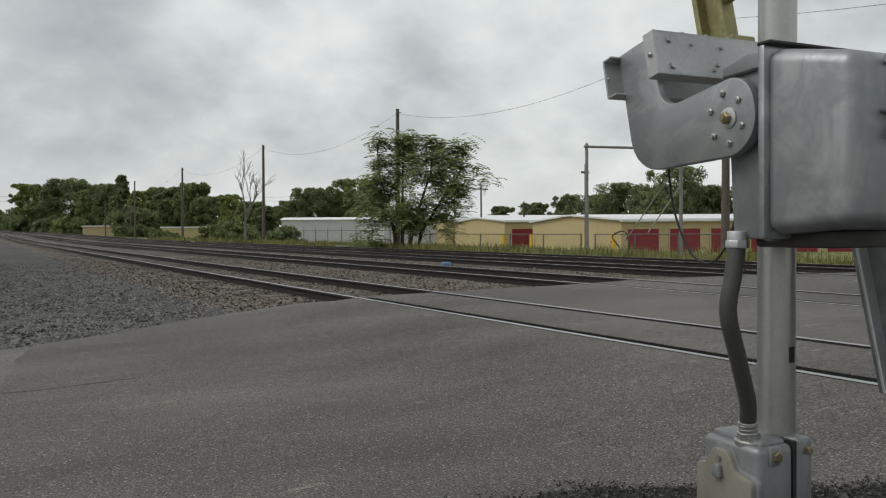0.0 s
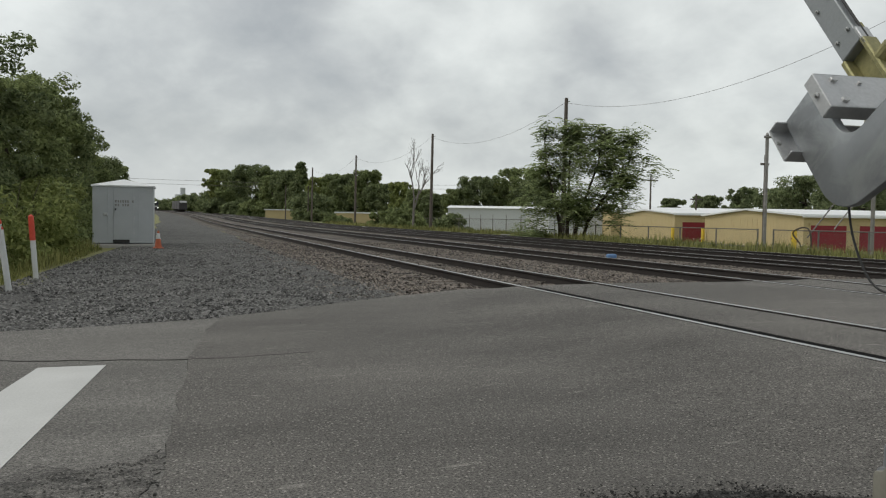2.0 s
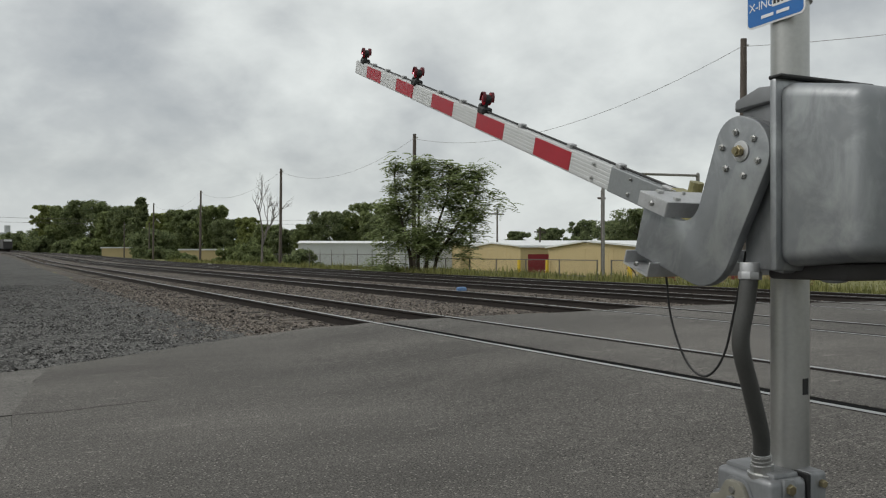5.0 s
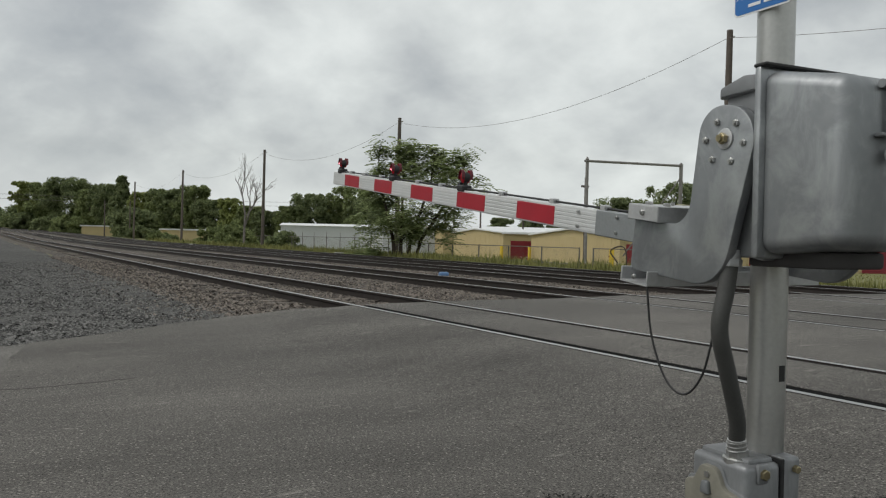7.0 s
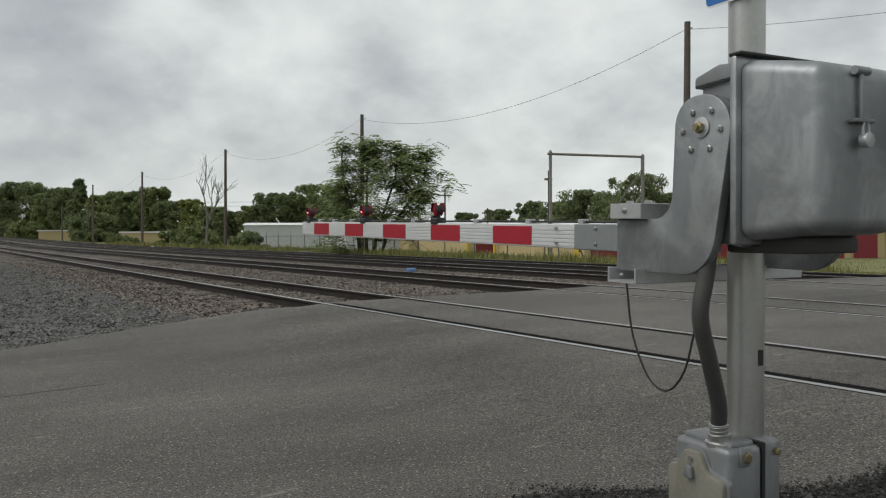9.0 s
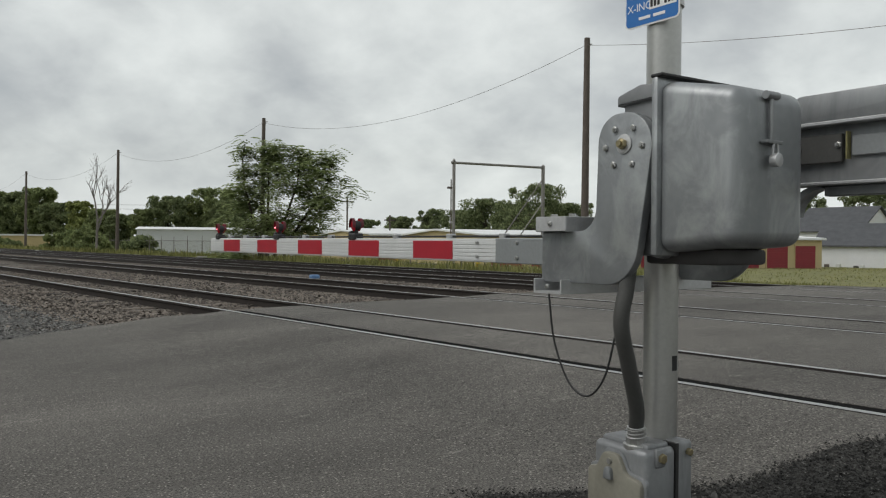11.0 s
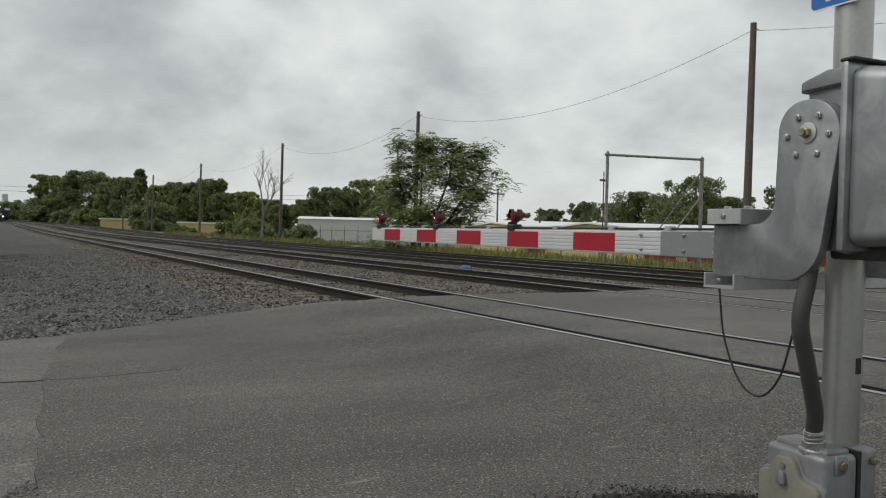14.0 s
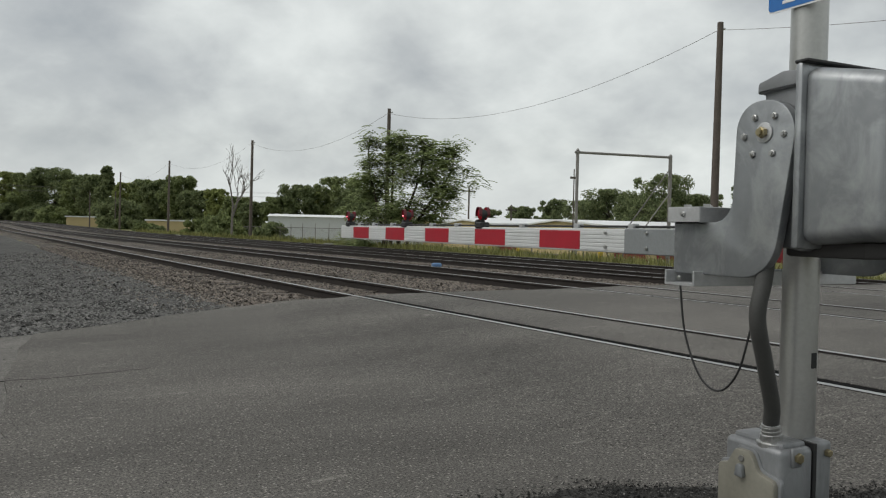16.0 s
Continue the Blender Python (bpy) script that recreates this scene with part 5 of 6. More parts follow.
def storage_building(corner, length, depth, base, eave, peak, doors, first=0.9, pitch=3.05, label="cream metal storage building with red roller doors and white roof"):
    m = Matrix(((E_DIR.x, N_DIR.x, 0, corner[0]), (E_DIR.y, N_DIR.y, 0, corner[1]), (0, 0, 1, base), (0, 0, 0, 1)))
    s = tagged(empty("storage_building", m), label, "building", "storage buildings")
    h, p = eave - base, peak - base
    vs = [(0, 0, -0.6), (length, 0, -0.6), (length, depth, -0.6), (0, depth, -0.6), (0, 0, h), (length, 0, h), (length, depth, h), (0, depth, h), (0, depth / 2, p), (length, depth / 2, p)]
    solid("wall", vs, [(0, 1, 5, 4), (1, 2, 6, 9, 5), (2, 3, 7, 6), (3, 0, 4, 8, 7), (3, 2, 1, 0), (4, 5, 9, 8), (8, 9, 6, 7)], M["yellow_wall"], s)
    o, k = 0.25, 0.12
    sl = (p - h) / (depth / 2)
    vs = [(-o, -o, h - sl * o + 0.02), (length + o, -o, h - sl * o + 0.02), (length + o, depth / 2, p + 0.03), (-o, depth / 2, p + 0.03), (length + o, depth + o, h - sl * o + 0.02), (-o, depth + o, h - sl * o + 0.02)]
    vs += [(a, b, c + k) for a, b, c in vs]
    solid("roof", vs, [(6, 7, 8, 9), (9, 8, 10, 11), (1, 0, 3, 2), (2, 3, 5, 4), (0, 1, 7, 6), (1, 2, 8, 7), (2, 4, 10, 8), (4, 5, 11, 10), (5, 3, 9, 11), (3, 0, 6, 9)], M["roof_white"], s, "white metal roof")
    rib = mesh_of(box(-0.02, 0.02, -0.012, 0.004, 0, h - 0.08), "siding_rib", M["yellow_wall"])
    n = int(depth / 0.4)
    for i in range(1, n):
        r = new("siding_rib", rib)
        r.parent = s
        r.matrix_basis = pose(-0.004, depth * i / n, 0, 0, 0, -90)
    for i in range(doors):
        x = first + pitch * i
        d = part("roller_door", box(x, x + 2.35, -0.03, 0.02, 0.0, 1.95), M["door_red"], s, "dark red roller door")
        for j in range(9):
            part("slat", box(x + 0.02, x + 2.33, -0.045, -0.03, 0.1 + 0.2 * j, 0.2 + 0.2 * j, 0.006, 1), M["door_red"], d)
        for xx in (x - 0.1, x + 2.35):
            part("jamb", box(xx, xx + 0.1, -0.05, 0.02, 0, 2.05), M["yellow_wall"], s)
        part("header", box(x - 0.1, x + 2.45, -0.05, 0.02, 1.95, 2.08), M["yellow_wall"], s)
    part("gutter", box(-0.2, length + 0.2, -0.34, -0.24, h - 0.08, h + 0.06, 0.01, 1), M["roof_white"], s)
    return s


storage_building((38.1, 41.6), 32.4, 16.3, -0.92, 1.60, 2.02, 10, 0.45, 3.2)
storage_building((42.5, 61.9), 20.0, 16.5, -0.85, 1.78, 2.15, 3, 0.7, 3.05)
storage_building((49.0, 84.0), 26.0, 16.0, -0.9, 2.2, 2.75, 0)


def plain_hall():
    a, d = Vector((32.5, 94.5, 0)), Vector((0.934, -0.357, 0))
    q = Vector((0.357, 0.934, 0))
    m = Matrix(((d.x, q.x, 0, a.x), (d.y, q.y, 0, a.y), (0, 0, 1, -0.9), (0, 0, 0, 1)))
    s = tagged(empty("warehouse", m), "long low pale grey metal warehouse", "building")
    part("wall", box(0, 34, 0, 22, -0.5, 3.3), M["white_wall"], s)
    vs = [(-0.2, -0.2, 3.3), (34.2, -0.2, 3.3), (34.2, 22.2, 3.3), (-0.2, 22.2, 3.3), (-0.2, 11, 3.75), (34.2, 11, 3.75)]
    solid("roof", vs, [(0, 1, 5, 4), (4, 5, 2, 3), (0, 4, 3), (1, 2, 5), (3, 2, 1, 0)], M["roof_white"], s, "pale low-pitched roof")
    for i in range(16):
        part("panel_joint", box(1 + 2 * i, 1.06 + 2 * i, -0.02, 0.0, 0, 3.25), M["white_wall"], s)
    part("door", box(9.5, 12.3, -0.05, 0, 0, 2.4), M["roof_white"], s, "white loading door")
    return s


plain_hall()
for x, y, w in ((28.9, 147, 7.2), (20.9, 189, 6.2)):
    s = tagged(empty("storage_shed", pose(x, y, land(x, y), 0, 0, -11)), "distant low cream shed with white roof", "building", "distant sheds")
    part("wall", box(0, w, 0, 8, -0.5, 1.75), M["yellow_wall"], s)
    part("roof", box(-0.3, w + 0.3, -0.3, 8.3, 1.75, 2.0), M["roof_white"], s)


# ---- houses beyond the storage units ----
def gable_house(at, lx, ly, wall, roof, label, windows=0, lap=True):
    s = tagged(empty("house", at), label, "house", "houses beyond the storage units")
    vs = [(0, 0, -0.4), (lx, 0, -0.4), (lx, ly, -0.4), (0, ly, -0.4), (0, 0, wall), (lx, 0, wall), (lx, ly, wall), (0, ly, wall), (0, ly / 2, roof), (lx, ly / 2, roof)]
    solid("wall", vs, [(0, 1, 5, 4), (1, 2, 6, 9, 5), (2, 3, 7, 6), (3, 0, 4, 8, 7), (4, 5, 9, 8), (8, 9, 6, 7), (3, 2, 1, 0)], M["house_wall"], s)
    o = 0.35
    sl = (roof - wall) / (ly / 2)
    vs = [(-o, -o, wall - sl * o + .03), (lx + o, -o, wall - sl * o + .03), (lx + o, ly / 2, roof + .03), (-o, ly / 2, roof + .03), (lx + o, ly + o, wall - sl * o + .03), (-o, ly + o, wall - sl * o + .03)]
    vs += [(a, b, c + 0.14) for a, b, c in vs]
    solid("roof", vs, [(6, 7, 8, 9), (9, 8, 10, 11), (1, 0, 3, 2), (2, 3, 5, 4), (0, 1, 7, 6), (1, 2, 8, 7), (2, 4, 10, 8), (4, 5, 11, 10), (5, 3, 9, 11), (3, 0, 6, 9)], M["shingle"], s, "dark grey shingle roof")
    if lap:
        for i in range(int(wall / 0.22)):
            part("clapboard", box(0.0, lx, -0.02, 0.0, 0.22 * i, 0.22 * i + 0.19), M["house_wall"], s)
            part("clapboard", box(-0.02, 0.0, 0.0, ly, 0.22 * i, 0.22 * i + 0.19), M["house_wall"], s)
    for i in range(windows):
        w = part("window", box(-0.05, 0.0, ly * (0.38 + 0.14 * i), ly * (0.38 + 0.14 * i) + 0.8, wall + 0.1, wall + 1.0), M["roof_white"], s)
        part("pane", box(-0.06, -0.05, ly * (0.38 + 0.14 * i) + 0.1, ly * (0.38 + 0.14 * i) + 0.7, wall + 0.18, wall + 0.92), M["glass"], w)
    return s


gable_house(pose(95, 49, -1.4, 0, 0, -95), 8.2, 8.0, 4.2, 6.9, "white clapboard house with dark gabled roof", 2)
gable_house(pose(77.6, 37.6, -1.4, 0, 0, -76), 11, 8, 2.5, 4.5, "low white outbuilding with dark shingle roof", 0)
b = tagged(empty("planter_clutter", pose(76.5, 36.0, -1.4)), "heap of planters and boxes against a white wall", "clutter")
for i in range(7):
    r = random.Random(i)
    part("crate", box(0.2 * i, 0.2 * i + 0.3, -0.45 * i, -0.45 * i + 0.4, 0, r.uniform(0.3, 0.8), 0.04, 1), M[("wood", "hopper", "white", "black")[i % 4]], b)

# ---- bollards ----
for x, y, h in ((39.6, 57.9, 1.2), (32.2, 35.8, 1.2), (72.5, 37.0, 1.3), (41.9, 57.0, 1.2)):
    s = tagged(empty("bollard", pose(x, y, land(x, y) - 0.1)), "yellow painted steel bollard", "bollard", "yellow bollards")
    part("post", cyl((0, 0, -0.3), (0, 0, h + 0.1), 0.14, n=16, bevel=0.03), M["yellow"], s, "", True)


# ---- fence and entrance frame ----
def entrance_frame():
    s = tagged(empty("entrance_frame", pose(0, 0, 0)), "tall galvanised pipe frame over the yard entrance", "gate frame")
    a, b = Vector((25.15, 29.75, land(25, 29.7) - 0.2)), Vector((30.38, 28.9, land(30.4, 28.9) - 0.2))
    part("post", cyl(a, (a.x, a.y, 5.02), 0.075, n=14), M["pipe"], s, "", True)
    part("post", cyl(b, (b.x, b.y, 5.06), 0.09, n=14), M["pipe"], s, "", True)
    part("crossbar", cyl((a.x - 0.15, a.y, 4.93), (b.x, b.y, 4.97), 0.06, n=12), M["pipe"], s, "", True)
    for p in (a, b):
        part("cap", cyl((p.x, p.y, 5.02), (p.x, p.y, 5.12), 0.09, 0.03, 12), M["pipe"], s, "", True)
    part("brace", cyl((b.x, b.y, 4.4), (27.0, 29.2, 0.5), 0.03, n=8), M["fence"], s)
    part("brace", cyl((b.x, b.y, 3.2), (28.3, 29.0, 0.9), 0.03, n=8), M["pipe"], s)
    return s


entrance_frame()


def fence_run(x0, y0, x1, y1, gap, h, rails, barbed, label):
    s = tagged(empty("fence", pose(x0, y0, land(x0, y0))), label, "fence", "yard fences")
    d = Vector((x1 - x0, y1 - y0, 0))
    n = max(1, round(d.length / gap))
    for i in range(n + 1):
        p = d * (i / n)
        dz = land(x0 + p.x, y0 + p.y) - land(x0, y0)
        part("post", cyl((p.x, p.y, dz - 0.3), (p.x, p.y, dz + h), 0.035, n=8), M["fence"], s)
        if barbed:
            part("barb_arm", cyl((p.x, p.y, dz + h), (p.x - 0.1, p.y - 0.25, dz + h + 0.35), 0.02, n=6), M["fence"], s)
    for z in rails:
        part("rail", cyl((0, 0, z), d + Vector((0, 0, z + land(x1, y1) - land(x0, y0))), 0.022, n=6), M["fence"], s)
    # woven wire
    vs, fs = [], []
    u = d.normalized()
    for sg in (1, -1):
        t = -h
        while t < d.length:
            a0, a1 = max(t, 0), min(t + h, d.length)
            if a1 > a0:
                za, zb = (a0 - t, a1 - t) if sg > 0 else (h - (a0 - t), h - (a1 - t))
                k = len(vs)
                w = 0.003
                pa, pb = u * a0, u * a1
                vs += [(pa.x, pa.y, za - w), (pb.x, pb.y, zb - w), (pb.x, pb.y, zb + w), (pa.x, pa.y, za + w)]
                fs.append((k, k + 1, k + 2, k + 3))
            t += 0.14
    tagged(solid("woven_wire", vs, fs, M["fence"], s), kind="stuff")
    return s


fence_run(25.0, 30.0, 25.0, 47.5, 2.7, 1.25, (0.45, 1.22), False, "low rusty pipe and wire fence beside the yard")
fence_run(25.4, 51, 27.0, 92, 3.2, 1.5, (1.48,), True, "wire fence with barbed-wire arms")
fence_run(25.0, 29.0, 26.2, 22.5, 2.6, 1.25, (1.22,), False, "low pipe fence beside the entrance")
v = tagged(empty("vine_stems", pose(25.1, 27.4, land(25, 27))), "dead vine stems tangled on the fence", "vine")
part("stem", tube(spline([(0, 0, 0), (0.1, 0.2, 0.6), (-0.05, 0.5, 1.1), (0, 0.0, 1.35), (0, -0.4, 1.2), (0, -0.5, 0.5), (0, -0.35, 0)], 6), 0.035, 6), M["bark"], v)


# ---- weeds ----
def weed_patch(name, area, count, h, seed, material, label):
    """Upright blades scattered over an area given by a function of two random numbers."""
    rg = np.random.default_rng(seed)
    v = []
    for k in range(count):
        x, y = area(rg.random(), rg.random())
        z = land(x, y)
        hh = h * rg.uniform(0.35, 1.25) * (0.6 + 0.4 * math.sin(x * 1.7 + y * 0.9))
        q = rg.uniform(0, 6.28)
        d = np.array([math.cos(q), math.sin(q), 0])
        w = d * (0.007 + 0.0004 * math.hypot(x, y))
        e = np.array([x, y, z]) + np.array([rg.normal() * 0.2 * hh, rg.normal() * 0.2 * hh, hh])
        o = np.array([x, y, z - 0.03])
        m = o * 0.5 + e * 0.5
        v += [o, m + w, e, m - w]
    ob = blades(name, np.array(v), material, None)
    return tagged(ob, label, "weeds", kind="stuff")


weed_patch("weeds", lambda a, b: (20.9 + 3.6 * a, 14 + 100 * b ** 1.4), 30000, 0.58, 11, M["weed"], "tall yellow-green weeds along the far side of the tracks")
weed_patch("weeds", lambda a, b: (21.2 + 9 * a, 9.6 + 16 * b), 22000, 0.14, 12, M["weed"], "unmown grass verge beyond the tracks")
weed_patch("weeds", lambda a, b: (26 + 60 * a, 10 + 30 * b), 9000, 0.1, 16, M["weed"], "mown grass beyond the crossing")
weed_patch("weeds", lambda a, b: (-2.55 - 1.9 * a + 0.045 * 14 * b, 12.0 + 17 * b), 4200, 0.42, 13, M["weed"], "weeds along the edge of the gravel")
weed_patch("weeds", lambda a, b: (26 + 12 * a, 30 + 60 * b), 5000, 0.45, 14, M["weed"], "rank grass inside the yard fence")


def flowers(name, area, count, z0, z1, s, seed, material, label):
    rg = np.random.default_rng(seed)
    cs, rs = [], []
    for k in range(count):
        x, y = area(rg.random(), rg.random())
        cs.append((x, y, land(x, y) + rg.uniform(z0, z1)))
        rs.append(s)
    ob = leaves(name, cs, rs, 6, s, material, None, seed)
    return tagged(ob, label, "flowers", kind="stuff")


flowers("wildflowers", lambda a, b: (-2.7 - 1.6 * a, 12.2 + 3.5 * b), 70, 0.35, 0.65, 0.03, 21, M["flower"], "small white wildflowers among the weeds")
flowers("wildflowers", lambda a, b: (21.5 + 3 * a, 17 + 9 * b), 90, 0.35, 0.75, 0.04, 22, M["rust"], "rusty red seed heads among the weeds")
flowers("wildflowers", lambda a, b: (21.5 + 3 * a, 17 + 14 * b), 60, 0.3, 0.6, 0.03, 23, M["flower"], "pale wildflowers beside the fence")


# ---- loose stones ----
def stones(name, area, count, s0, s1, seed, material, label, lift=0.045, flat=None):
    rg = np.random.default_rng(seed)
    base = np.array([(1, 0, 0), (0, 1, 0), (-1, 0, 0), (0, -1, 0), (0.1, 0.1, 0.8), (0, 0, -0.6)], float)
    tri = np.array([(0, 1, 4), (1, 2, 4), (2, 3, 4), (3, 0, 4), (1, 0, 5), (2, 1, 5), (3, 2, 5), (0, 3, 5)])
    V, F = [], []
    for k in range(count):
        x, y = area(rg.random(), rg.random())
        s = rg.uniform(s0, s1) ** 1.0
        q = rg.uniform(0, 6.28)
        c, sn = math.cos(q), math.sin(q)
        b = base * rg.uniform(0.6, 1.3, (6, 1)) * s + rg.normal(size=(6, 3)) * s * 0.12
        tilt = rg.normal(size=2) * 0.5
        b[:, 2] += b[:, 0] * tilt[0] + b[:, 1] * tilt[1]
        V.append(np.stack([b[:, 0] * c - b[:, 1] * sn + x, b[:, 0] * sn + b[:, 1] * c + y, b[:, 2] * 0.75 + (land(x, y) if flat is None else flat + crown(x)) + lift + s * 0.2], 1))
        F.append(tri + 6 * k)
    ob = solid(name, np.concatenate(V).tolist(), np.concatenate(F).tolist(), material)
    return tagged(ob, label, "gravel", kind="stuff")


def yard(a, b):
    y = 8.7 + 26 * b ** 1.7
    lo, hi = -2.5 + min(1.3, max(0, (y - 13) * 0.06)), 3.75
    x = lo + (hi - lo) * a
    edge = north(x) if x > 0.65 else 8.6 + 0.25 * max(0, x + 1.5)
    return x, max(y, edge + 0.03 + 0.3 * (a * 7 % 1) ** 2)


stones("gravel_stones", yard, 56000, 0.010, 0.031, 31, M["stones"], "loose grey crushed stone")


def bed(a, b):
    x = 18.4 - 16.0 * (1 - a) ** 0.9
    return x, north(x) + 0.05 + 24 * b ** 1.5


stones("ballast_stones", bed, 52000, 0.017, 0.046, 32, M["ballast_stones"], "loose dark ballast stones", 0.026)
stones("ballast_stones", lambda a, b: (3.3 + 0.9 * a, 11.6 + 30 * b), 5000, 0.02, 0.045, 33, M["ballast_stones"], "loose ballast shoulder stones", 0.05)

# loose dark asphalt crumbs round the mast base
rnd = random.Random(3)
PATCH = [(1.5, 2.62), (1.9, 2.83), (2.45, 2.78), (2.85, 2.54), (3.4, 2.14), (4.2, 2.00), (4.7, 1.80), (4.62, 1.6), (4.3, 1.5), (3.6, 0.95), (2.7, 0.7), (1.9, 0.95), (1.4, 1.7)]
ring = [(p.x + rnd.uniform(-0.03, 0.03), p.y + rnd.uniform(-0.03, 0.03)) for p in spline([(x, y, 0) for x, y in PATCH + PATCH[:1]], 5)[:-1]]
tagged(part("loose_asphalt", crowned(slab(ring, -0.02, 0.006, axis="Z")), M["loose"]), "dark loose asphalt crumbs round the gate base", "loose asphalt", kind="structure")


def crumb(a, b):
    k = int(a * len(PATCH))
    f = a * len(PATCH) - k
    (xa, ya), (xb, yb) = PATCH[k], PATCH[(k + 1) % len(PATCH)]
    r = math.sqrt(b) * (1.02 + 0.2 * (a * 977 % 1) ** 3)
    return 3.0 + (xa + (xb - xa) * f - 3.0) * r, 1.75 + (ya + (yb - ya) * f - 1.75) * r


stones("asphalt_crumbs", crumb, 22000, 0.003, 0.009, 35, M["loose"], "black asphalt crumbs", 0.006, 0.0)
stones("pale_chips", crumb, 500, 0.003, 0.007, 37, M["stones"], "small pale chips among the crumbs", 0.008, 0.0)
stones("edge_stones", lambda a, b: (2.2 + 1.2 * a, 1.75 + 0.35 * b), 70, 0.010, 0.030, 36, M["stones"], "pale stones beside the gate base", 0.006, 0.0)

# crumbled old asphalt at the seam
HOLE = [(-0.42, 3.98), (-0.2, 3.86), (-0.04, 3.92), (0.07, 4.08), (0.105, 3.88), (0.05, 3.62), (0.0, 3.3), (-0.02, 2.9), (-0.2, 2.8), (-0.3, 3.2), (-0.5, 3.4), (-0.62, 3.75)]
ring = [(p.x + rnd.uniform(-0.025, 0.025), p.y + rnd.uniform(-0.04, 0.04)) for p in spline([(x, y, 0) for x, y in HOLE + HOLE[:1]], 6)[:-1]]
tagged(part("broken_asphalt", slab(ring, -0.03, 0.001, axis="Z"), M["broken"]), "crumbled dark asphalt at the road seam", "road damage", kind="structure")
stones("broken_crumbs", lambda a, b: (-0.5 + 0.58 * a, 2.9 + 1.1 * b - 0.25 * (1 - a)), 1300, 0.003, 0.010, 43, M["crumb"], "grey asphalt crumbs at the seam", 0.0, 0.0)


def road_chip(a, b):
    y = 1.6 + 7.2 * b ** 1.3
    return 0.1 + 4.6 * a, y


stones("road_chips", road_chip, 900, 0.003, 0.0075, 41, M["stones"], "scattered small pale chips on the asphalt", 0.0, 0.0)

# litter between the tracks
l = tagged(empty("blue_litter", pose(12.9, 21.9, -0.01)), "crumpled blue plastic scrap in the ballast", "litter")
part("scrap", box(-0.15, 0.15, -0.1, 0.1, -0.02, 0.13, 0.05, 2), M["tarp"], l)
for x, y in ((19.37, 82.6), (21.2, 49.8)):
    l = tagged(empty("pale_litter", pose(x, y, land(x, y) + 0.03)), "pale scrap lying by the rails", "litter", "litter by the rails")
    part("scrap", box(-0.3, 0.3, -0.15, 0.15, 0, 0.16, 0.03, 1), M["concrete"], l)


# ---- trains and distance ----
def line_pose(y, x):
    """Where a vehicle stands on the track whose centre starts at x."""
    s = math.degrees(math.atan2(bend(y + 1) - bend(y - 1), 2))
    return pose(x + bend(y), y, rise(y) + crown(x), 0, 0, -s)


def locomotive():
    t = tagged(empty("locomotive"), "dark diesel locomotive with bright headlights, approaching", "locomotive")
    part("hood", box(-1.5, 1.5, 2.6, 20, 1.1, 4.4, 0.15, 2), M["loco"], t)
    part("cab", box(-1.55, 1.55, 2.2, 5.2, 1.1, 4.7, 0.15, 2), M["loco"], t)
    part("nose", box(-1.0, 1.0, 0.4, 2.4, 1.1, 3.2, 0.2, 2), M["loco"], t, "short nose with white stripe")
    part("stripe", box(-0.8, 0.8, 0.37, 0.42, 1.9, 2.3), M["white"], t)
    part("pilot", box(-1.5, 1.5, 0.0, 0.5, 0.15, 1.2, 0.05, 1), M["loco"], t)
    for sx in (-0.25, 0.25):
        part("headlight", cyl((sx, 2.22, 4.35), (sx, 2.12, 4.35), 0.17, n=12), M["headlight"], t, "bright round headlight")
    for sx in (-1.05, 1.05):
        part("ditch_light", cyl((sx, 0.0, 1.45), (sx, -0.1, 1.45), 0.17, n=12), M["headlight"], t, "bright ditch light")
    for sx in (-1.2, 0.15):
        part("windshield", box(sx, sx + 1.05, 2.14, 2.2, 3.5, 4.1), M["glass"], t)
    for y in (2.5, 4.5, 6.5, 13.5, 15.5, 17.5):
        part("wheelset", cyl((-0.8, y, 0.5), (0.8, y, 0.5), 0.5, n=16), M["rail"], t)
    return t


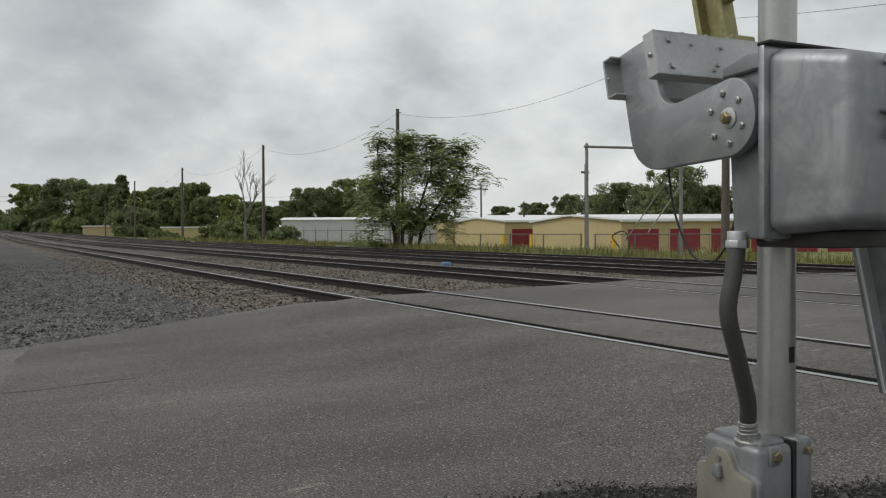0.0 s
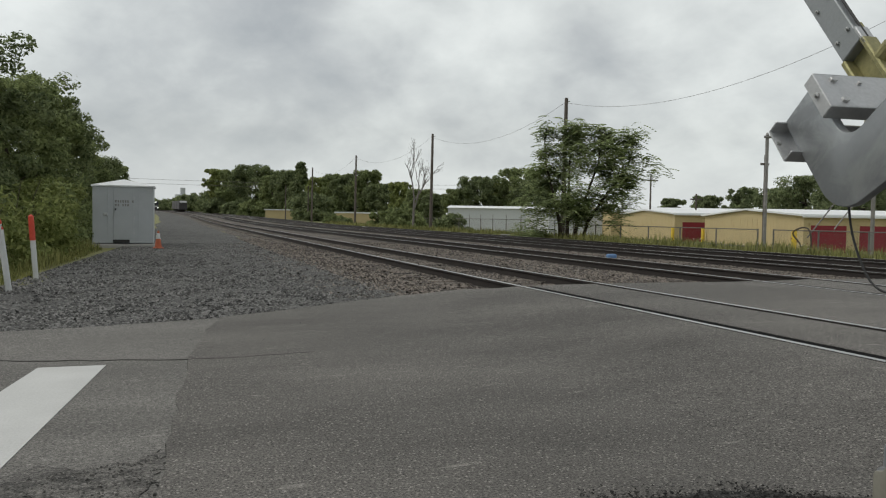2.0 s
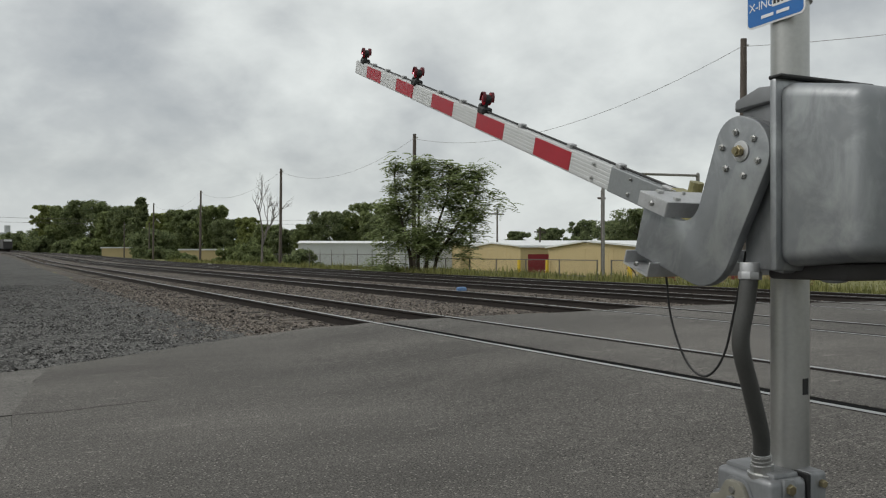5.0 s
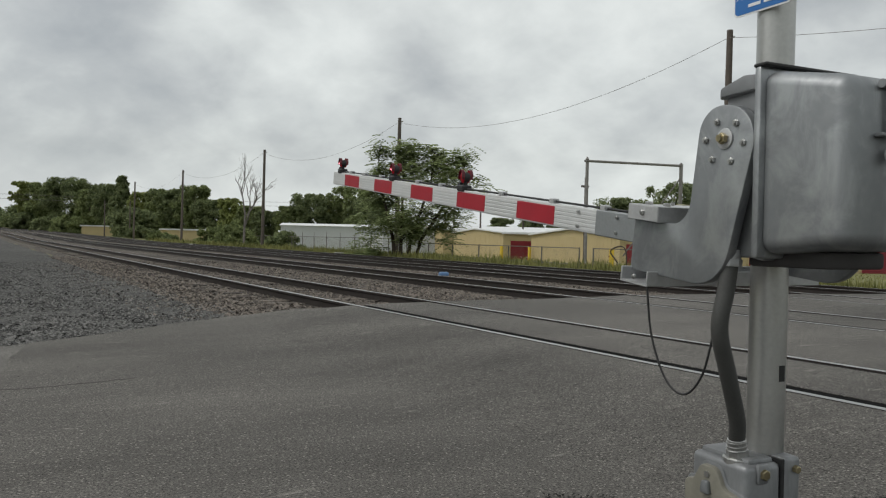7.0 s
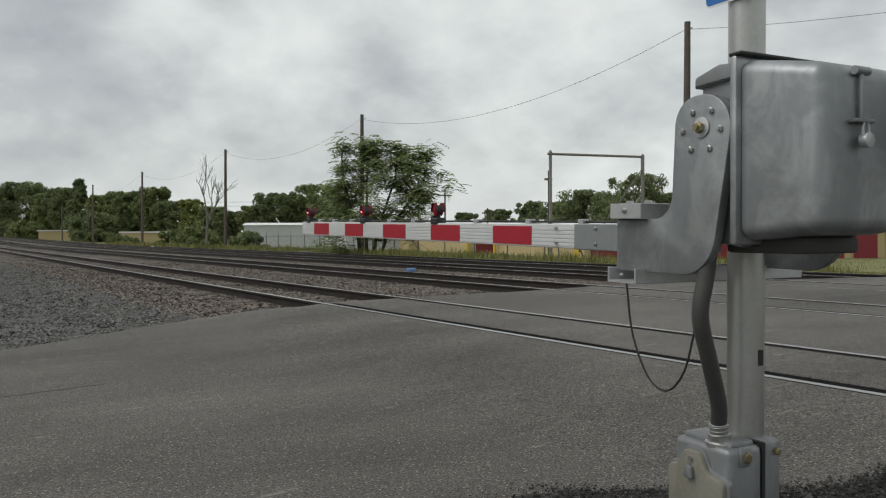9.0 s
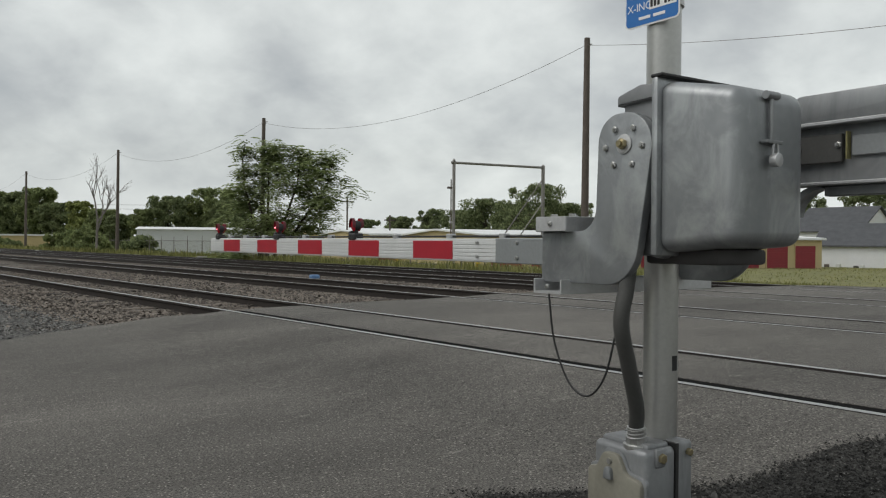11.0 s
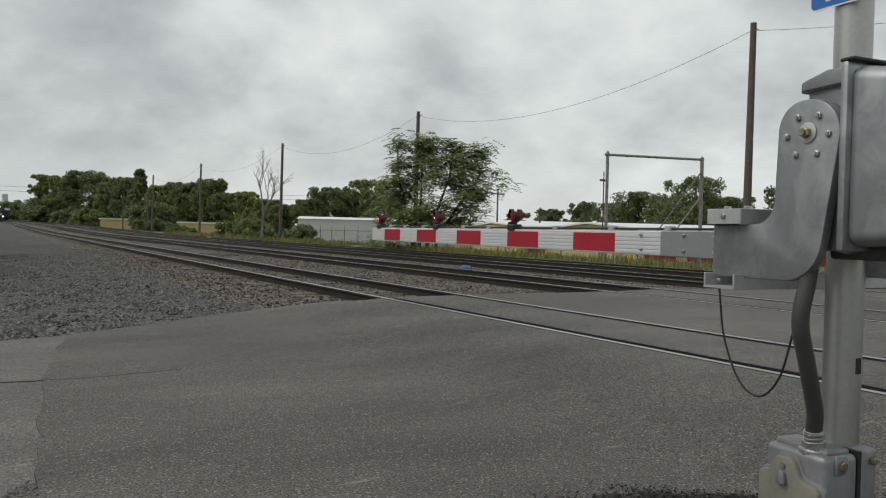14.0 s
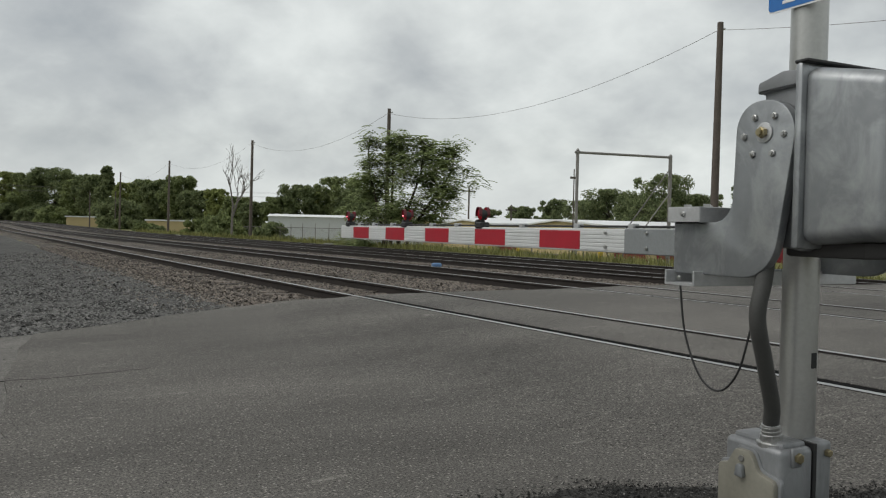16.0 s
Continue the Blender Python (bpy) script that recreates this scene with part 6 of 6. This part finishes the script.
def freight_car(name="freight_car", label="grey covered freight car", m="hopper"):
    t = tagged(empty(name), label, "freight car", "freight cars")
    part("body", box(-1.5, 1.5, 0, 16, 1.1, 4.4, 0.1, 1), M[m], t)
    part("end_sill", box(-1.4, 1.4, -0.4, 0, 0.9, 1.3), M["loco"], t)
    for y in (2, 4, 12, 14):
        part("wheelset", cyl((-0.8, y, 0.46), (0.8, y, 0.46), 0.46, n=14), M["rail"], t)
    return t


loco = locomotive()
cars = [freight_car(m=("hopper", "elevator", "hopper", "loco")[i]) for i in range(4)]
T1, T2 = TRACKS[0] + GAUGE / 2, TRACKS[1] + GAUGE / 2
for i in range(3):
    c = freight_car(label="dark standing freight car with pale end panel")
    c.matrix_basis = line_pose(332 + 17.2 * i, T2)
    if i == 0:
        part("end_panel", box(-1.3, 1.3, -0.06, 0.0, 3.6, 4.3), M["roof_white"], c, "pale end panel")
el_at = tagged(empty("grain_elevator", pose(12.5, 900, 2.5, 0, 0, 10)), "pale concrete grain elevator tower far off", "grain elevator")
part("silo", box(-6, 2, -5, 5, 0, 19, 0.3, 1), M["elevator"], el_at)
part("tower", box(-1, 3.5, -3, 3, 0, 26, 0.2, 1), M["elevator"], el_at)
for i, (x, y, h, w) in enumerate(((14, 560, 11, 26), (-2, 640, 9, 30), (-30, 700, 10, 40), (30, 520, 14, 26), (-52, 420, 10, 30))):
    bush(x, y, h + 1.5, w, 900 + i, M["leaf_dark"], 1.0, 40, "far hazy clump of trees", "far clumps")


def motions():
    rows = [(t, pose(0, 0.008, HUB, a)) for t, a in ARM_ANGLES]
    walk(gate_arm, rows)
    # the slack cable hangs from the lower channel and follows it without turning
    at = [(t, pose(0.10, y, HUB + z)) for t, y, z in ((0, 0.419, -0.086), (1.5, 0.43, -0.16), (2.5, 0.445, -0.225), (3.5, 0.46, -0.294), (5, 0.505, -0.383), (6.2, 0.505, -0.46), (7.5, 0.50, -0.515), (10.3, 0.497, -0.535), (16, 0.497, -0.535))]
    walk(gate_loop, at)
    for k, v in enumerate([loco] + cars):
        gap = 0 if k == 0 else 21 + 17.2 * (k - 1)
        walk(v, [(t, line_pose(490 - 15 * t + gap, T1)) for t in range(0, 17, 2)])


motions()
